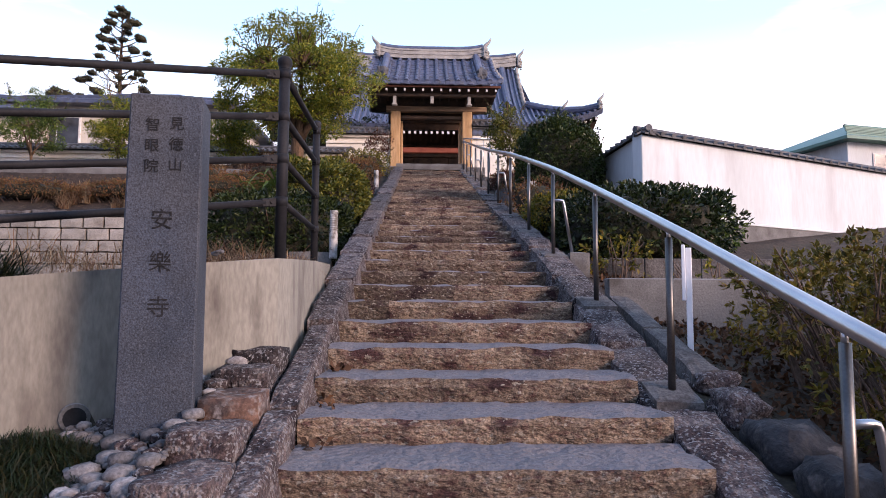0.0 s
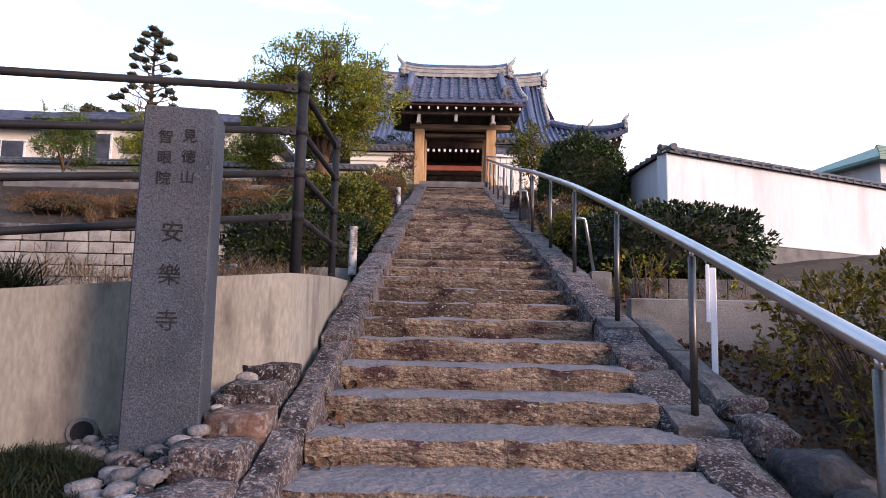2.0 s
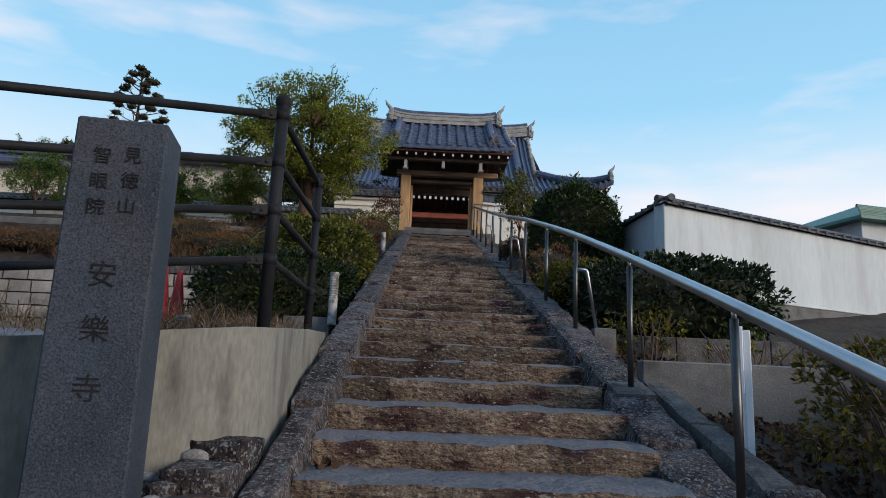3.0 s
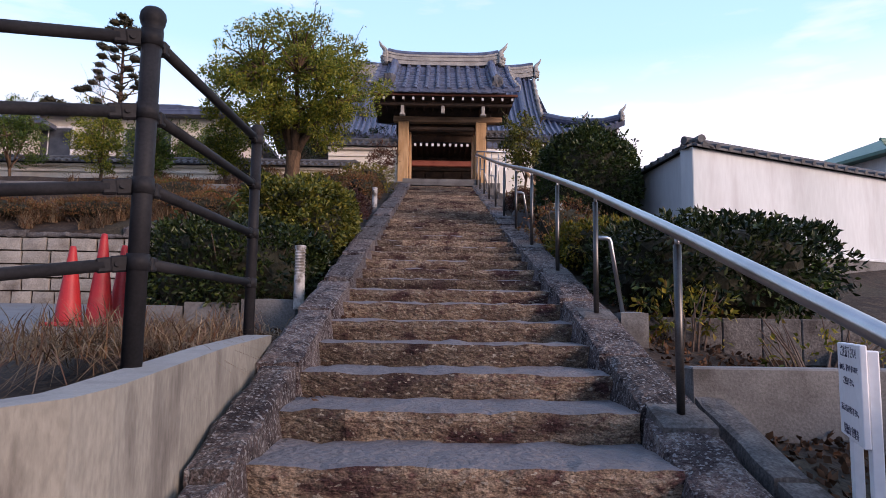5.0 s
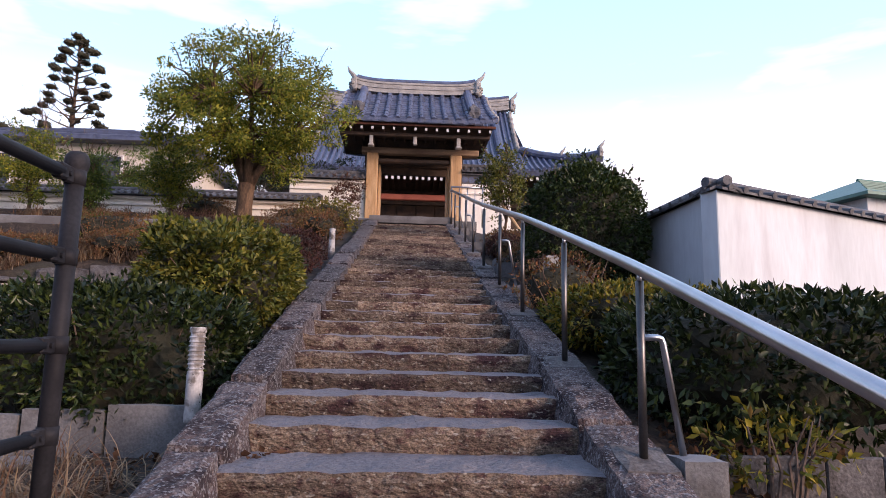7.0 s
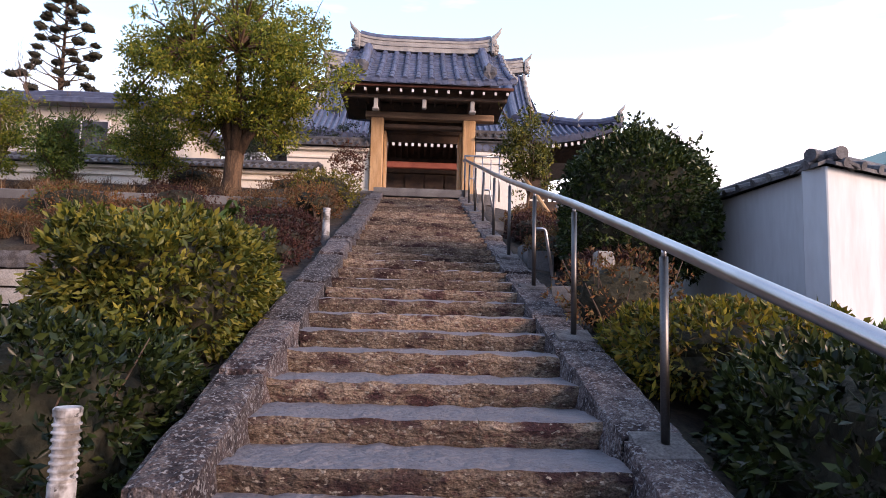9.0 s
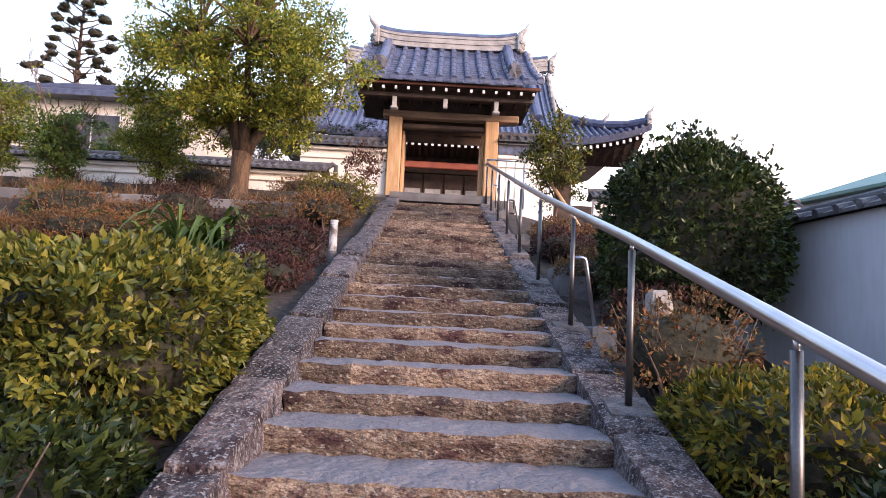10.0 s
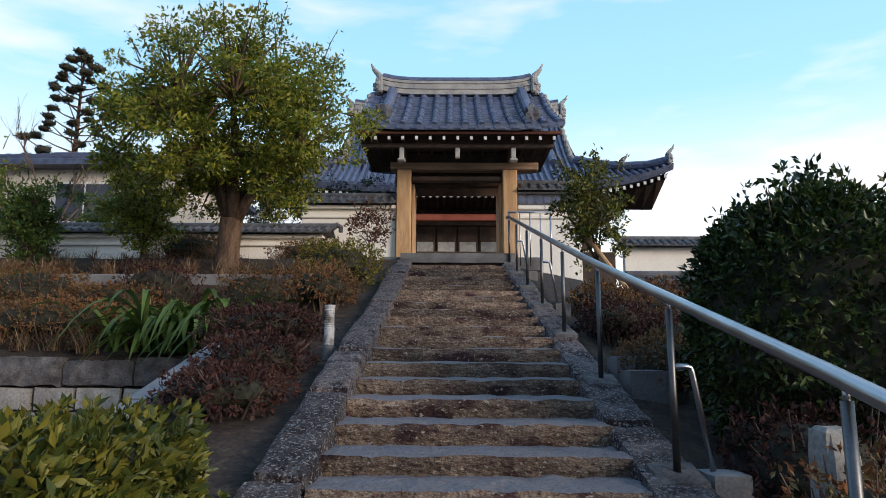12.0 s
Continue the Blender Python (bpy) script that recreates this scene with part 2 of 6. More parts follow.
M_BLUESTONE = mat("blue_grey_stone", (0.010, 0.011, 0.014), (0.026, 0.028, 0.033), 6.0, 0.85, fine=40, fine_amt=0.35, bump=0.9, bump_scale=14,
                  stain=(0.075, 0.07, 0.07), stain_scale=11.0, stain_pos=(0.56, 0.68), objvar=0.3, relief=0.03)
M_PEBBLE = mat("pebble_stone", (0.10, 0.095, 0.10), (0.23, 0.22, 0.225), 9.0, 0.85, fine=90, fine_amt=0.35, bump=0.6, bump_scale=40, objvar=0.45)
M_CONE = mat("red_plastic", (0.36, 0.018, 0.022), (0.46, 0.03, 0.03), 3.0, 0.5, fine=60, fine_amt=0.1, bump=0.05, stain=(0.40, 0.05, 0.04), stain_scale=5)
M_BARK = mat("bark", (0.06, 0.038, 0.024), (0.13, 0.078, 0.046), 5.0, 0.95, fine=30, fine_amt=0.4, bump=1.0, bump_scale=20, stretch=(3, 3, 0.6))
M_TWIG = mat("twig", (0.09, 0.06, 0.05), (0.17, 0.12, 0.09), 6.0, 0.95, fine=40, fine_amt=0.3, bump=0.3)
M_LAMPW = mat("white_enamel", (0.56, 0.56, 0.56), (0.68, 0.68, 0.68), 5, 0.45, fine=40, fine_amt=0.08, bump=0.05, stain=(0.30, 0.28, 0.26), stain_scale=14, stain_pos=(0.54, 0.7))
M_LAMP = mat("dirty_enamel", (0.34, 0.33, 0.32), (0.50, 0.49, 0.48), 7, 0.6, fine=50, fine_amt=0.15, bump=0.15, stain=(0.14, 0.125, 0.11), stain_scale=11, stain_pos=(0.50, 0.62), lichen=(0.06, 0.055, 0.05), lichen_scale=30, lichen_pos=(0.62, 0.68))
M_SIGN = mat("white_board", (0.76, 0.77, 0.80), (0.82, 0.83, 0.85), 3, 0.5, fine=30, fine_amt=0.04, bump=0.03)
M_INK = mat("blue_black_ink", (0.015, 0.017, 0.05), (0.02, 0.025, 0.07), 5, 0.6, bump=0)
# near-black colour that paints the shade deep inside bushes
M_CORE = mat("core_shade", (0.018, 0.02, 0.012), (0.04, 0.036, 0.022), 9, 0.97, fine=30, fine_amt=0.4, bump=1.0, bump_scale=30)
M_GREENROOF = mat("green_sheet_roof", (0.05, 0.16, 0.13), (0.07, 0.20, 0.16), 2, 0.5, fine=20, fine_amt=0.1, bump=0.1)
M_HOUSE = mat("house_render", (0.55, 0.50, 0.42), (0.64, 0.59, 0.50), 1.5, 0.9, fine=20, fine_amt=0.08, bump=0.15)
M_GLASSD = mat("dark_window", (0.03, 0.035, 0.045), (0.06, 0.07, 0.085), 1.5, 0.12, fine=10, fine_amt=0.05, bump=0)
L_HEDGE = leaf_mat("hedge_leaf", [(0.034, 0.068, 0.0204), (0.0595, 0.1105, 0.0272), (0.0935, 0.1615, 0.034), (0.17, 0.204, 0.0374)])
L_YELLOW = leaf_mat("yellow_green_leaf", [(0.03, 0.05, 0.013), (0.07, 0.085, 0.017), (0.18, 0.165, 0.024), (0.28, 0.22, 0.026), (0.13, 0.07, 0.026)])
L_TREE = leaf_mat("tree_leaf", [(0.05, 0.09, 0.018), (0.13, 0.18, 0.028), (0.26, 0.27, 0.04), (0.36, 0.33, 0.05)], 0.42, 0.35)
L_DARK = leaf_mat("camellia_leaf", [(0.008, 0.017, 0.007), (0.015, 0.028, 0.010), (0.026, 0.043, 0.013), (0.05, 0.07, 0.018)], 0.32, 0.08)
L_BUSH = leaf_mat("glossy_bush_leaf", [(0.014, 0.028, 0.010), (0.024, 0.045, 0.014), (0.04, 0.066, 0.018), (0.07, 0.095, 0.026)], 0.30, 0.1)
L_MIXED = leaf_mat("mixed_hedge_leaf", [(0.028, 0.046, 0.012), (0.06, 0.08, 0.017), (0.11, 0.12, 0.023), (0.20, 0.175, 0.03), (0.07, 0.09, 0.018)], 0.4, 0.15)
L_AZALEA = leaf_mat("azalea_leaf", [(0.045, 0.045, 0.014), (0.09, 0.08, 0.018), (0.15, 0.12, 0.02), (0.20, 0.155, 0.028), (0.10, 0.05, 0.022)], 0.5, 0.25)
L_PINE = leaf_mat("pine_needle", [(0.016, 0.015, 0.012), (0.030, 0.029, 0.020), (0.048, 0.046, 0.028)], 0.6, 0.05)
L_RUST = leaf_mat("rusty_leaf", [(0.11, 0.05, 0.028), (0.22, 0.088, 0.035), (0.18, 0.115, 0.055), (0.11, 0.095, 0.04)], 0.6, 0.2)
L_PURPLE = leaf_mat("dark_red_leaf", [(0.035, 0.014, 0.015), (0.07, 0.025, 0.022), (0.05, 0.03, 0.02)], 0.6, 0.15)
L_BLADE = leaf_mat("blade_leaf", [(0.03, 0.062, 0.017), (0.075, 0.125, 0.028), (0.15, 0.20, 0.045), (0.24, 0.24, 0.06)], 0.4, 0.2)
L_GRASS = leaf_mat("dry_grass", [(0.22, 0.14, 0.088), (0.34, 0.25, 0.165), (0.13, 0.08, 0.055), (0.19, 0.09, 0.05)], 0.8, 0.2)
L_GREENG = leaf_mat("mondo_grass", [(0.006, 0.015, 0.008), (0.011, 0.024, 0.012), (0.019, 0.032, 0.014), (0.05, 0.04, 0.018)], 0.5, 0.1)
L_RED = leaf_mat("red_leaf", [(0.06, 0.022, 0.016), (0.11, 0.036, 0.024), (0.075, 0.05, 0.028)], 0.6, 0.2)
L_LITTER = leaf_mat("leaf_litter", [(0.07, 0.034, 0.021), (0.12, 0.06, 0.035), (0.045, 0.028, 0.02)], 0.9, 0.0)


# ---- mesh helpers ----
rng = np.random.default_rng(7)
rnd = random.Random(5)


def thing(name, label, category, at=(0, 0, 0), group="", kind="", rz=0.0):
    ob = new(name)
    ob.matrix_basis = pose(*at, 0, 0, rz)
    ob.empty_display_size = 0.1
    return tagged(ob, label, category, group, kind)


def finish(name, me, material, parent=None, label="", smooth=False):
    if material is not None:
        me.materials.append(material)
    if smooth:
        me.polygons.foreach_set("use_smooth", [True] * len(me.polygons))
    ob = new(name, me)
    if parent is not None:
        ob.parent = parent
    if label:
        ob["label"] = label
    return ob


def part(name, bm, material, parent=None, label="", smooth=False):
    """One bmesh as one mesh object, under a thing or a part."""
    me = bpy.data.meshes.new(name)
    bm.normal_update()
    bm.to_mesh(me)
    bm.free()
    return finish(name, me, material, parent, label, smooth)


def box_into(bm, x0, x1, y0, y1, z0, z1, bevel=0.0, m=None):
    r = bmesh.ops.create_cube(bm, size=1.0)
    vs = r["verts"]
    for v in vs:
        v.co = Vector(((x0 + x1) / 2 + v.co.x * (x1 - x0), (y0 + y1) / 2 + v.co.y * (y1 - y0), (z0 + z1) / 2 + v.co.z * (z1 - z0)))
    if bevel:
        es = list({e for v in vs for e in v.link_edges})
        r2 = bmesh.ops.bevel(bm, geom=es, offset=bevel, segments=1, affect="EDGES", profile=0.5)
        vs = list({v for f in r2["faces"] for v in f.verts} | {v for v in vs if v.is_valid})
    if m is not None:
        for v in vs:
            v.co = m @ v.co
    return vs


def boxm(x0, x1, y0, y1, z0, z1, bevel=0.0, m=None):
    bm = bmesh.new()
    box_into(bm, x0, x1, y0, y1, z0, z1, bevel, m)
    return bm


def tube_into(bm, pts, radii, seg=10, caps=True):
    """A tube along points, tapered by radii."""
    pts = [Vector(p) for p in pts]
    if isinstance(radii, (int, float)):
        radii = [radii] * len(pts)
    rings = []
    up = Vector((0, 0, 1))
    for i, p in enumerate(pts):
        d = (pts[min(i + 1, len(pts) - 1)] - pts[max(i - 1, 0)]).normalized()
        a = d.cross(up if abs(d.z) < 0.95 else Vector((1, 0, 0))).normalized()
        b = d.cross(a)
        rings.append([bm.verts.new(p + (a * math.cos(k * 2 * math.pi / seg) + b * math.sin(k * 2 * math.pi / seg)) * radii[i]) for k in range(seg)])
    for r0, r1 in zip(rings, rings[1:]):
        for k in range(seg):
            bm.faces.new((r0[k], r0[(k + 1) % seg], r1[(k + 1) % seg], r1[k]))
    if caps:
        bm.faces.new(rings[0][::-1])
        bm.faces.new(rings[-1])
    return bm


def tube(pts, radii, seg=10):
    return tube_into(bmesh.new(), pts, radii, seg)


def lathe(profile, seg=20):
    """Turned shape from (radius, height) pairs."""
    bm = bmesh.new()
    rings = [[bm.verts.new((r * math.cos(k * 2 * math.pi / seg), r * math.sin(k * 2 * math.pi / seg), z)) for k in range(seg)] for r, z in profile]
    for r0, r1 in zip(rings, rings[1:]):
        for k in range(seg):
            bm.faces.new((r0[k], r0[(k + 1) % seg], r1[(k + 1) % seg], r1[k]))
    bm.faces.new(rings[0][::-1])
    bm.faces.new(rings[-1])
    return bm


def shake(bm, amount, scale, seed=0.0):
    """Push vertices about by smooth noise."""
    off = Vector((seed * 3.1, seed * 1.7, seed * 5.3))
    for v in bm.verts:
        v.co += noise.noise_vector(v.co * scale + off) * amount
    return bm


def rock(sx, sy, sz, seed, rough=0.22, sub=2, box=0.55):
    bm = bmesh.new()
    bmesh.ops.create_icosphere(bm, subdivisions=sub, radius=1.0)
    off = Vector((seed * 7.7, seed * 3.3, seed * 1.9))
    for v in bm.verts:
        c = v.co.copy()
        k = max(abs(c.x), abs(c.y), abs(c.z))
        c = c.lerp(c / k * 0.86, box)
        c *= 1 + rough * (noise.noise(c * 1.3 + off) + 0.5 * noise.noise(c * 3.1 + off) + 0.22 * noise.noise(c * 7.3 + off))
        v.co = Vector((c.x * sx, c.y * sy, c.z * sz))
    return bm


def rough_block(x0, x1, y0, y1, z0, z1, seed, amount=0.012, nx=8, ny=4, nz=2, bevel=0.02, ends=1.0):
    """A hewn stone block: a gridded box, its edges eased, its faces uneven."""
    bm = bmesh.new()
    lx, ly, lz = x1 - x0, y1 - y0, z1 - z0
    grid = {}

    def vert(i, j, k):
        key = (i, j, k)
        if key not in grid:
            p = Vector((x0 + lx * i / nx, y0 + ly * j / ny, z0 + lz * k / nz))
            edges = (i in (0, nx)) * (ends > 0.5) + (j in (0, ny)) + (k in (0, nz))
            if edges >= 2:
                mid = Vector(((x0 + x1) / 2, (y0 + y1) / 2, (z0 + z1) / 2))
                d = mid - p
                p += Vector((math.copysign(bevel * ends, d.x) if i in (0, nx) else 0, math.copysign(bevel, d.y) if j in (0, ny) else 0, math.copysign(bevel * 0.7, d.z) if k in (0, nz) else 0)) * 0.5
            q = p * 7 + Vector((seed * 1.3, seed * 0.7, seed))
            p += noise.noise_vector(q) * amount + noise.noise_vector(q * 3.1) * amount * 0.5
            grid[key] = bm.verts.new(p)
        return grid[key]

    def face(a, b, c, d):
        bm.faces.new((vert(*a), vert(*b), vert(*c), vert(*d)))
    for i in range(nx):
        for j in range(ny):
            face((i, j, nz), (i + 1, j, nz), (i + 1, j + 1, nz), (i, j + 1, nz))
            face((i, j, 0), (i, j + 1, 0), (i + 1, j + 1, 0), (i + 1, j, 0))
    for i in range(nx):
        for k in range(nz):
            face((i, 0, k), (i + 1, 0, k), (i + 1, 0, k + 1), (i, 0, k + 1))
            face((i, ny, k), (i, ny, k + 1), (i + 1, ny, k + 1), (i + 1, ny, k))
    for j in range(ny):
        for k in range(nz):
            face((0, j, k), (0, j, k + 1), (0, j + 1, k + 1), (0, j + 1, k))
            face((nx, j, k), (nx, j + 1, k), (nx, j + 1, k + 1), (nx, j, k + 1))
    return bm


def wall_run(pts, thick, z0, tops, out_side=1):
    """A wall with thickness along plan points; tops gives the top height at each point, z0 the foot (number or list)."""
    bm = bmesh.new()
    pts = [Vector((p[0], p[1], 0)) for p in pts]
    feet = z0 if isinstance(z0, (list, tuple)) else [z0] * len(pts)
    rows = []
    for i, p in enumerate(pts):
        d0 = (p - pts[i - 1]).normalized() if i else (pts[1] - p).normalized()
        d1 = (pts[i + 1] - p).normalized() if i + 1 < len(pts) else d0
        nrm = Vector((-(d0 + d1).y, (d0 + d1).x, 0)).normalized() * thick * out_side / max(0.4, math.cos(d0.angle(d1, 0) / 2))
        q = p + nrm
        rows.append([bm.verts.new((p.x, p.y, feet[i])), bm.verts.new((p.x, p.y, tops[i])), bm.verts.new((q.x, q.y, tops[i])), bm.verts.new((q.x, q.y, feet[i]))])
    for a, b in zip(rows, rows[1:]):
        for k in range(4):
            bm.faces.new((a[k], b[k], b[(k + 1) % 4], a[(k + 1) % 4]))
    bm.faces.new(rows[0][::-1])
    bm.faces.new(rows[-1])
    bmesh.ops.recalc_face_normals(bm, faces=bm.faces)
    return bm


def leaves(name, pts, dirs, length, width, material, parent, label="", droop=0.0, vary=0.35, fold=0.25, spread=0.8):
    """Many folded leaves, each two triangles, at pts, pointing roughly along dirs."""
    pts = np.asarray(pts, float)
    n = len(pts)
    d = np.asarray(dirs, float) + rng.normal(0, spread, (n, 3))
    d[:, 2] -= droop
    d /= np.linalg.norm(d, axis=1)[:, None] + 1e-9
    r = rng.normal(0, 1, (n, 3))
    s = np.cross(d, r)
    s /= np.linalg.norm(s, axis=1)[:, None] + 1e-9
    u = np.cross(s, d)
    ln = length * (1 + rng.uniform(-vary, vary, n))[:, None]
    w = width * (1 + rng.uniform(-vary, vary, n))[:, None]
    v = np.empty((n, 4, 3))
    v[:, 0] = pts
    v[:, 1] = pts + d * ln * 0.5 + s * w * 0.5 + u * w * fold
    v[:, 2] = pts + d * ln
    v[:, 3] = pts + d * ln * 0.5 - s * w * 0.5 + u * w * fold
    return raw(name, v.reshape(-1, 3), 4, np.array([[0, 1, 2], [0, 2, 3]]), n, material, parent, label)


def raw(name, co, per, tris, n, material, parent, label=""):
    """A mesh of n alike bits, each with `per` points and the triangles tris."""
    me = bpy.data.meshes.new(name)
    f = (np.arange(n)[:, None, None] * per + tris[None]).reshape(-1, 3)
    me.vertices.add(len(co))
    me.vertices.foreach_set("co", co.astype(np.float32).ravel())
    me.loops.add(f.size)
    me.loops.foreach_set("vertex_index", f.astype(np.int32).ravel())
    me.polygons.add(len(f))
    me.polygons.foreach_set("loop_start", np.arange(0, f.size, 3, dtype=np.int32))
    me.update(calc_edges=True)
    me.validate()
    return finish(name, me, material, parent, label)


def blades(name, roots, lean, height, width, material, parent, label="", bend=0.5):
    """Grass or strap leaves: arching tapered blades."""
    roots = np.asarray(roots, float)
    n = len(roots)
    h = height * rng.uniform(0.55, 1.2, n)[:, None]
    a = rng.uniform(0, 2 * np.pi, n)
    o = np.stack([np.cos(a), np.sin(a), np.zeros(n)], 1)
    s = np.stack([-np.sin(a), np.cos(a), np.zeros(n)], 1) * width * 0.5
    tilt = rng.uniform(0.15, 1.0, n)[:, None] * lean
    z = np.array([0, 0, 1.0])
    rows = []
    for t, w in ((0.0, 0.8), (0.3, 1.0), (0.58, 0.95), (0.82, 0.6), (1.0, 0.0)):
        c = roots + (z * (t - bend * 0.5 * tilt * t * t) + o * tilt * (0.25 * t + 0.75 * t * t)) * h
        rows += [c - s * w, c + s * w] if w else [c]
    v = np.stack(rows, 1).reshape(-1, 3)
    return raw(name, v, 9, np.array([[0, 1, 3], [0, 3, 2], [2, 3, 5], [2, 5, 4], [4, 5, 7], [4, 7, 6], [6, 7, 8]]), n, material, parent, label)


def shell_points(n, cx, cy, cz, rx, ry, rz, power=2.6, lump=0.12, depth=0.18, seed=0, upper=-0.5):
    """Points in the outer layer of a lumpy clipped bush, with outward directions."""
    d = rng.normal(0, 1, (n, 3))
    d /= np.linalg.norm(d, axis=1)[:, None]
    d[:, 2] = np.where(d[:, 2] < upper, -d[:, 2] * 0.6, d[:, 2])
    k = (np.abs(d) ** power).sum(1) ** (-1 / power)
    lum = np.array([noise.noise(Vector((x * 2.3 + seed, y * 2.3 - seed, zz * 2.3))) + 0.5 * noise.noise(Vector((x * 6 + seed, y * 6, zz * 6))) for x, y, zz in d])
    rad = k * (1 + lump * lum) * (1 - depth * rng.uniform(0, 1, n) ** 1.6)
    p = d * rad[:, None] * np.array([rx, ry, rz]) + np.array([cx, cy, cz])
    nd = d / np.array([rx, ry, rz])
    nd /= np.linalg.norm(nd, axis=1)[:, None]
    return p, nd


def shrub(name, label, category, x, y, z, rx, ry, h, count, leaf, material, group="", power=2.6, lump=0.14, core=0.80, rz=0.0, stems=0, depth=0.2, width=0.45, spread=0.8, rosette=5):
    """A bush: a solid core coloured as inner shade, stems, and a shell of leaves. z is its foot, h its height."""
    t = thing(name, label, category, (x, y, z), group, rz=rz)
    sd = rnd.uniform(0, 50)
    # solid dark lump: shade behind the leaves, put into its colour
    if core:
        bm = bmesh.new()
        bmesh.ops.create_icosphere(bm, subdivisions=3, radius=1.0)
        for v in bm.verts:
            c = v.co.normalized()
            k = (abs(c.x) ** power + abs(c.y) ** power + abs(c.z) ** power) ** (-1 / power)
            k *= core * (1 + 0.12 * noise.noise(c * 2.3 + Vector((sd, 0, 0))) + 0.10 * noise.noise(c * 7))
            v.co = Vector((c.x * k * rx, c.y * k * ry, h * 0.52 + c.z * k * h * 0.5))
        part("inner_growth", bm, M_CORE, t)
    for _ in range(stems):
        a, r = rnd.uniform(0, 6.28), rnd.uniform(0.05, 0.5)
        b = rnd.uniform(0.6, 1.0)
        p0 = Vector((math.cos(a) * r * rx, math.sin(a) * r * ry, -0.06))
        p2 = Vector((math.cos(a) * b * rx, math.sin(a) * b * ry, h * rnd.uniform(0.6, 1.0)))
        p1 = p0.lerp(p2, 0.5) + Vector((rnd.uniform(-.05, .05), rnd.uniform(-.05, .05), 0.05))
        part("stem", tube([p0, p1, p2], [0.012, 0.008, 0.003], 5), M_TWIG, t)
    p, d = shell_points(max(12, count // rosette), 0, 0, h * 0.52, rx, ry, h * 0.5, power, lump, depth, sd, -0.7)
    p, d = np.repeat(p, rosette, axis=0), np.repeat(d, rosette, axis=0)      # leaves sit in whorls at the twig ends
    p = p + rng.normal(0, leaf * 0.22, p.shape)
    keep = p[:, 2] > 0.02
    leaves("foliage", p[keep], d[keep], leaf, leaf * width, material, t, spread=spread)
    return t


# ---- the lie of the land ----
def S(y):
    """Height of the kerb line beside the steps."""
    return 1.40 + 0.278 * (y - 5.2)


XL, XR = -0.62, 1.07        # clear width of the steps
NOSE = [2.88 - 0.45 * k for k in range(6, 0, -1)] + [2.88, 3.32, 3.77, 4.24, 4.75, 5.27, 5.77, 6.27, 6.77, 7.28, 7.73, 8.14, 8.60, 9.06, 9.54, 9.97, 10.40, 10.83, 11.22, 11.62]
NOSE += [11.62 + 0.458 * k for k in range(1, 19)]
TOP_Y, TOP_Z = 20.75, 5.70


def smooth(a, b, t):
    t = max(0.0, min(1.0, (t - a) / (b - a)))
    return t * t * (3 - 2 * t)


def ground_left(x, y):
    near = max(-0.12, 0.74 + 0.24 * (y - 3.1)) if y < 3.9 else 0.93
    strip = S(y) - 0.12
    park = min(1.58 + 0.03 * max(0, y - 5), max(1.0, 1.57 + 0.145 * (x + 0.86)) + 0.2 * max(0, y - 5.5))
    if x < -1.95 and y > 6.55:
        park -= 0.14
    if y < 3.27 + 0.6 * (x + 1.98) and x < -0.8:
        return near
    if y < 15.6:
        if y < 7.9:
            return park if y > 3.95 or x < -1.0 else near
        k = smooth(-2.6, -2.0, x) * smooth(7.9, 9.5, y)
        return park + (max(strip, park) - park) * k
    up = 3.35 + 0.5 * (y - 15.6) if y < 17.72 else 4.9 + 0.15 * (y - 17.7)
    up += (0.12 + 0.2 * smooth(-7.4, -6.0, x)) * (1 - smooth(16.4, 17.7, y))
    k = smooth(-2.6, -1.4, x)
    return up + (S(y) - 0.1 - up) * k if y < 20.2 else TOP_Z - 0.1


def ground_right(x, y):
    g = S(min(y, 20.4)) - 0.16 - 0.20 * max(0.0, min(2.4, x - 1.5))
    if 4.5 < y < 5.62:
        g = min(g, S(5.0) - 0.14)
    if y < 2.2:
        g -= 0.1
    return max(-0.12, g)


def ground_z(x, y):
    if y > 40:
        return TOP_Z - 0.1
    if -0.9 < x < 1.4:
        z = S(y) - 0.34 if y < 20.4 else TOP_Z - 0.10
        return max(-0.12, z)
    if x <= -0.9:
        return max(-0.12, ground_left(x, y))
    return ground_right(x, y)


def axis(lo, hi, step, far):
    v = [-far, -far * 0.5, -far * 0.25, lo]
    while v[-1] + step < hi:
        v.append(v[-1] + step)
    return v + [hi, far * 0.25, far * 0.5, far]


gx = sorted(set(round(w, 3) for w in [round(v, 3) for v in axis(-12, 12, 0.3, 900) if not -1.2 < v < 1.7] + [-3.0 + 0.1 * k for k in range(19)] + [-1.05, -0.91, -0.89, -0.6, 0, 0.6, 1.39, 1.41, 1.55]))
gy = sorted(set(round(w, 3) for w in [round(v, 3) for v in axis(-4, 30, 0.25, 900)] + [2.3 + 0.1 * k for k in range(22)] + [3.9, 15.58, 15.62, 5.6, 5.64, 20.38, 20.42, 7.88]))
bm = bmesh.new()
gv = [[bm.verts.new((x, y, ground_z(x, y) + 0.03 * noise.noise(Vector((x * 1.7, y * 1.7, 0))) * (abs(x) < 20))) for x in gx] for y in gy]
for j in range(len(gy) - 1):
    for i in range(len(gx) - 1):
        bm.faces.new((gv[j][i], gv[j][i + 1], gv[j + 1][i + 1], gv[j + 1][i]))
tagged(part("ground", bm, M_SOIL, smooth=True), "brown garden soil with dry leaves on the hillside", "ground", kind="structure")

# road at the foot of the steps
bm = boxm(-30, 30, -14, 0.02, -0.3, -0.08, 0.0)
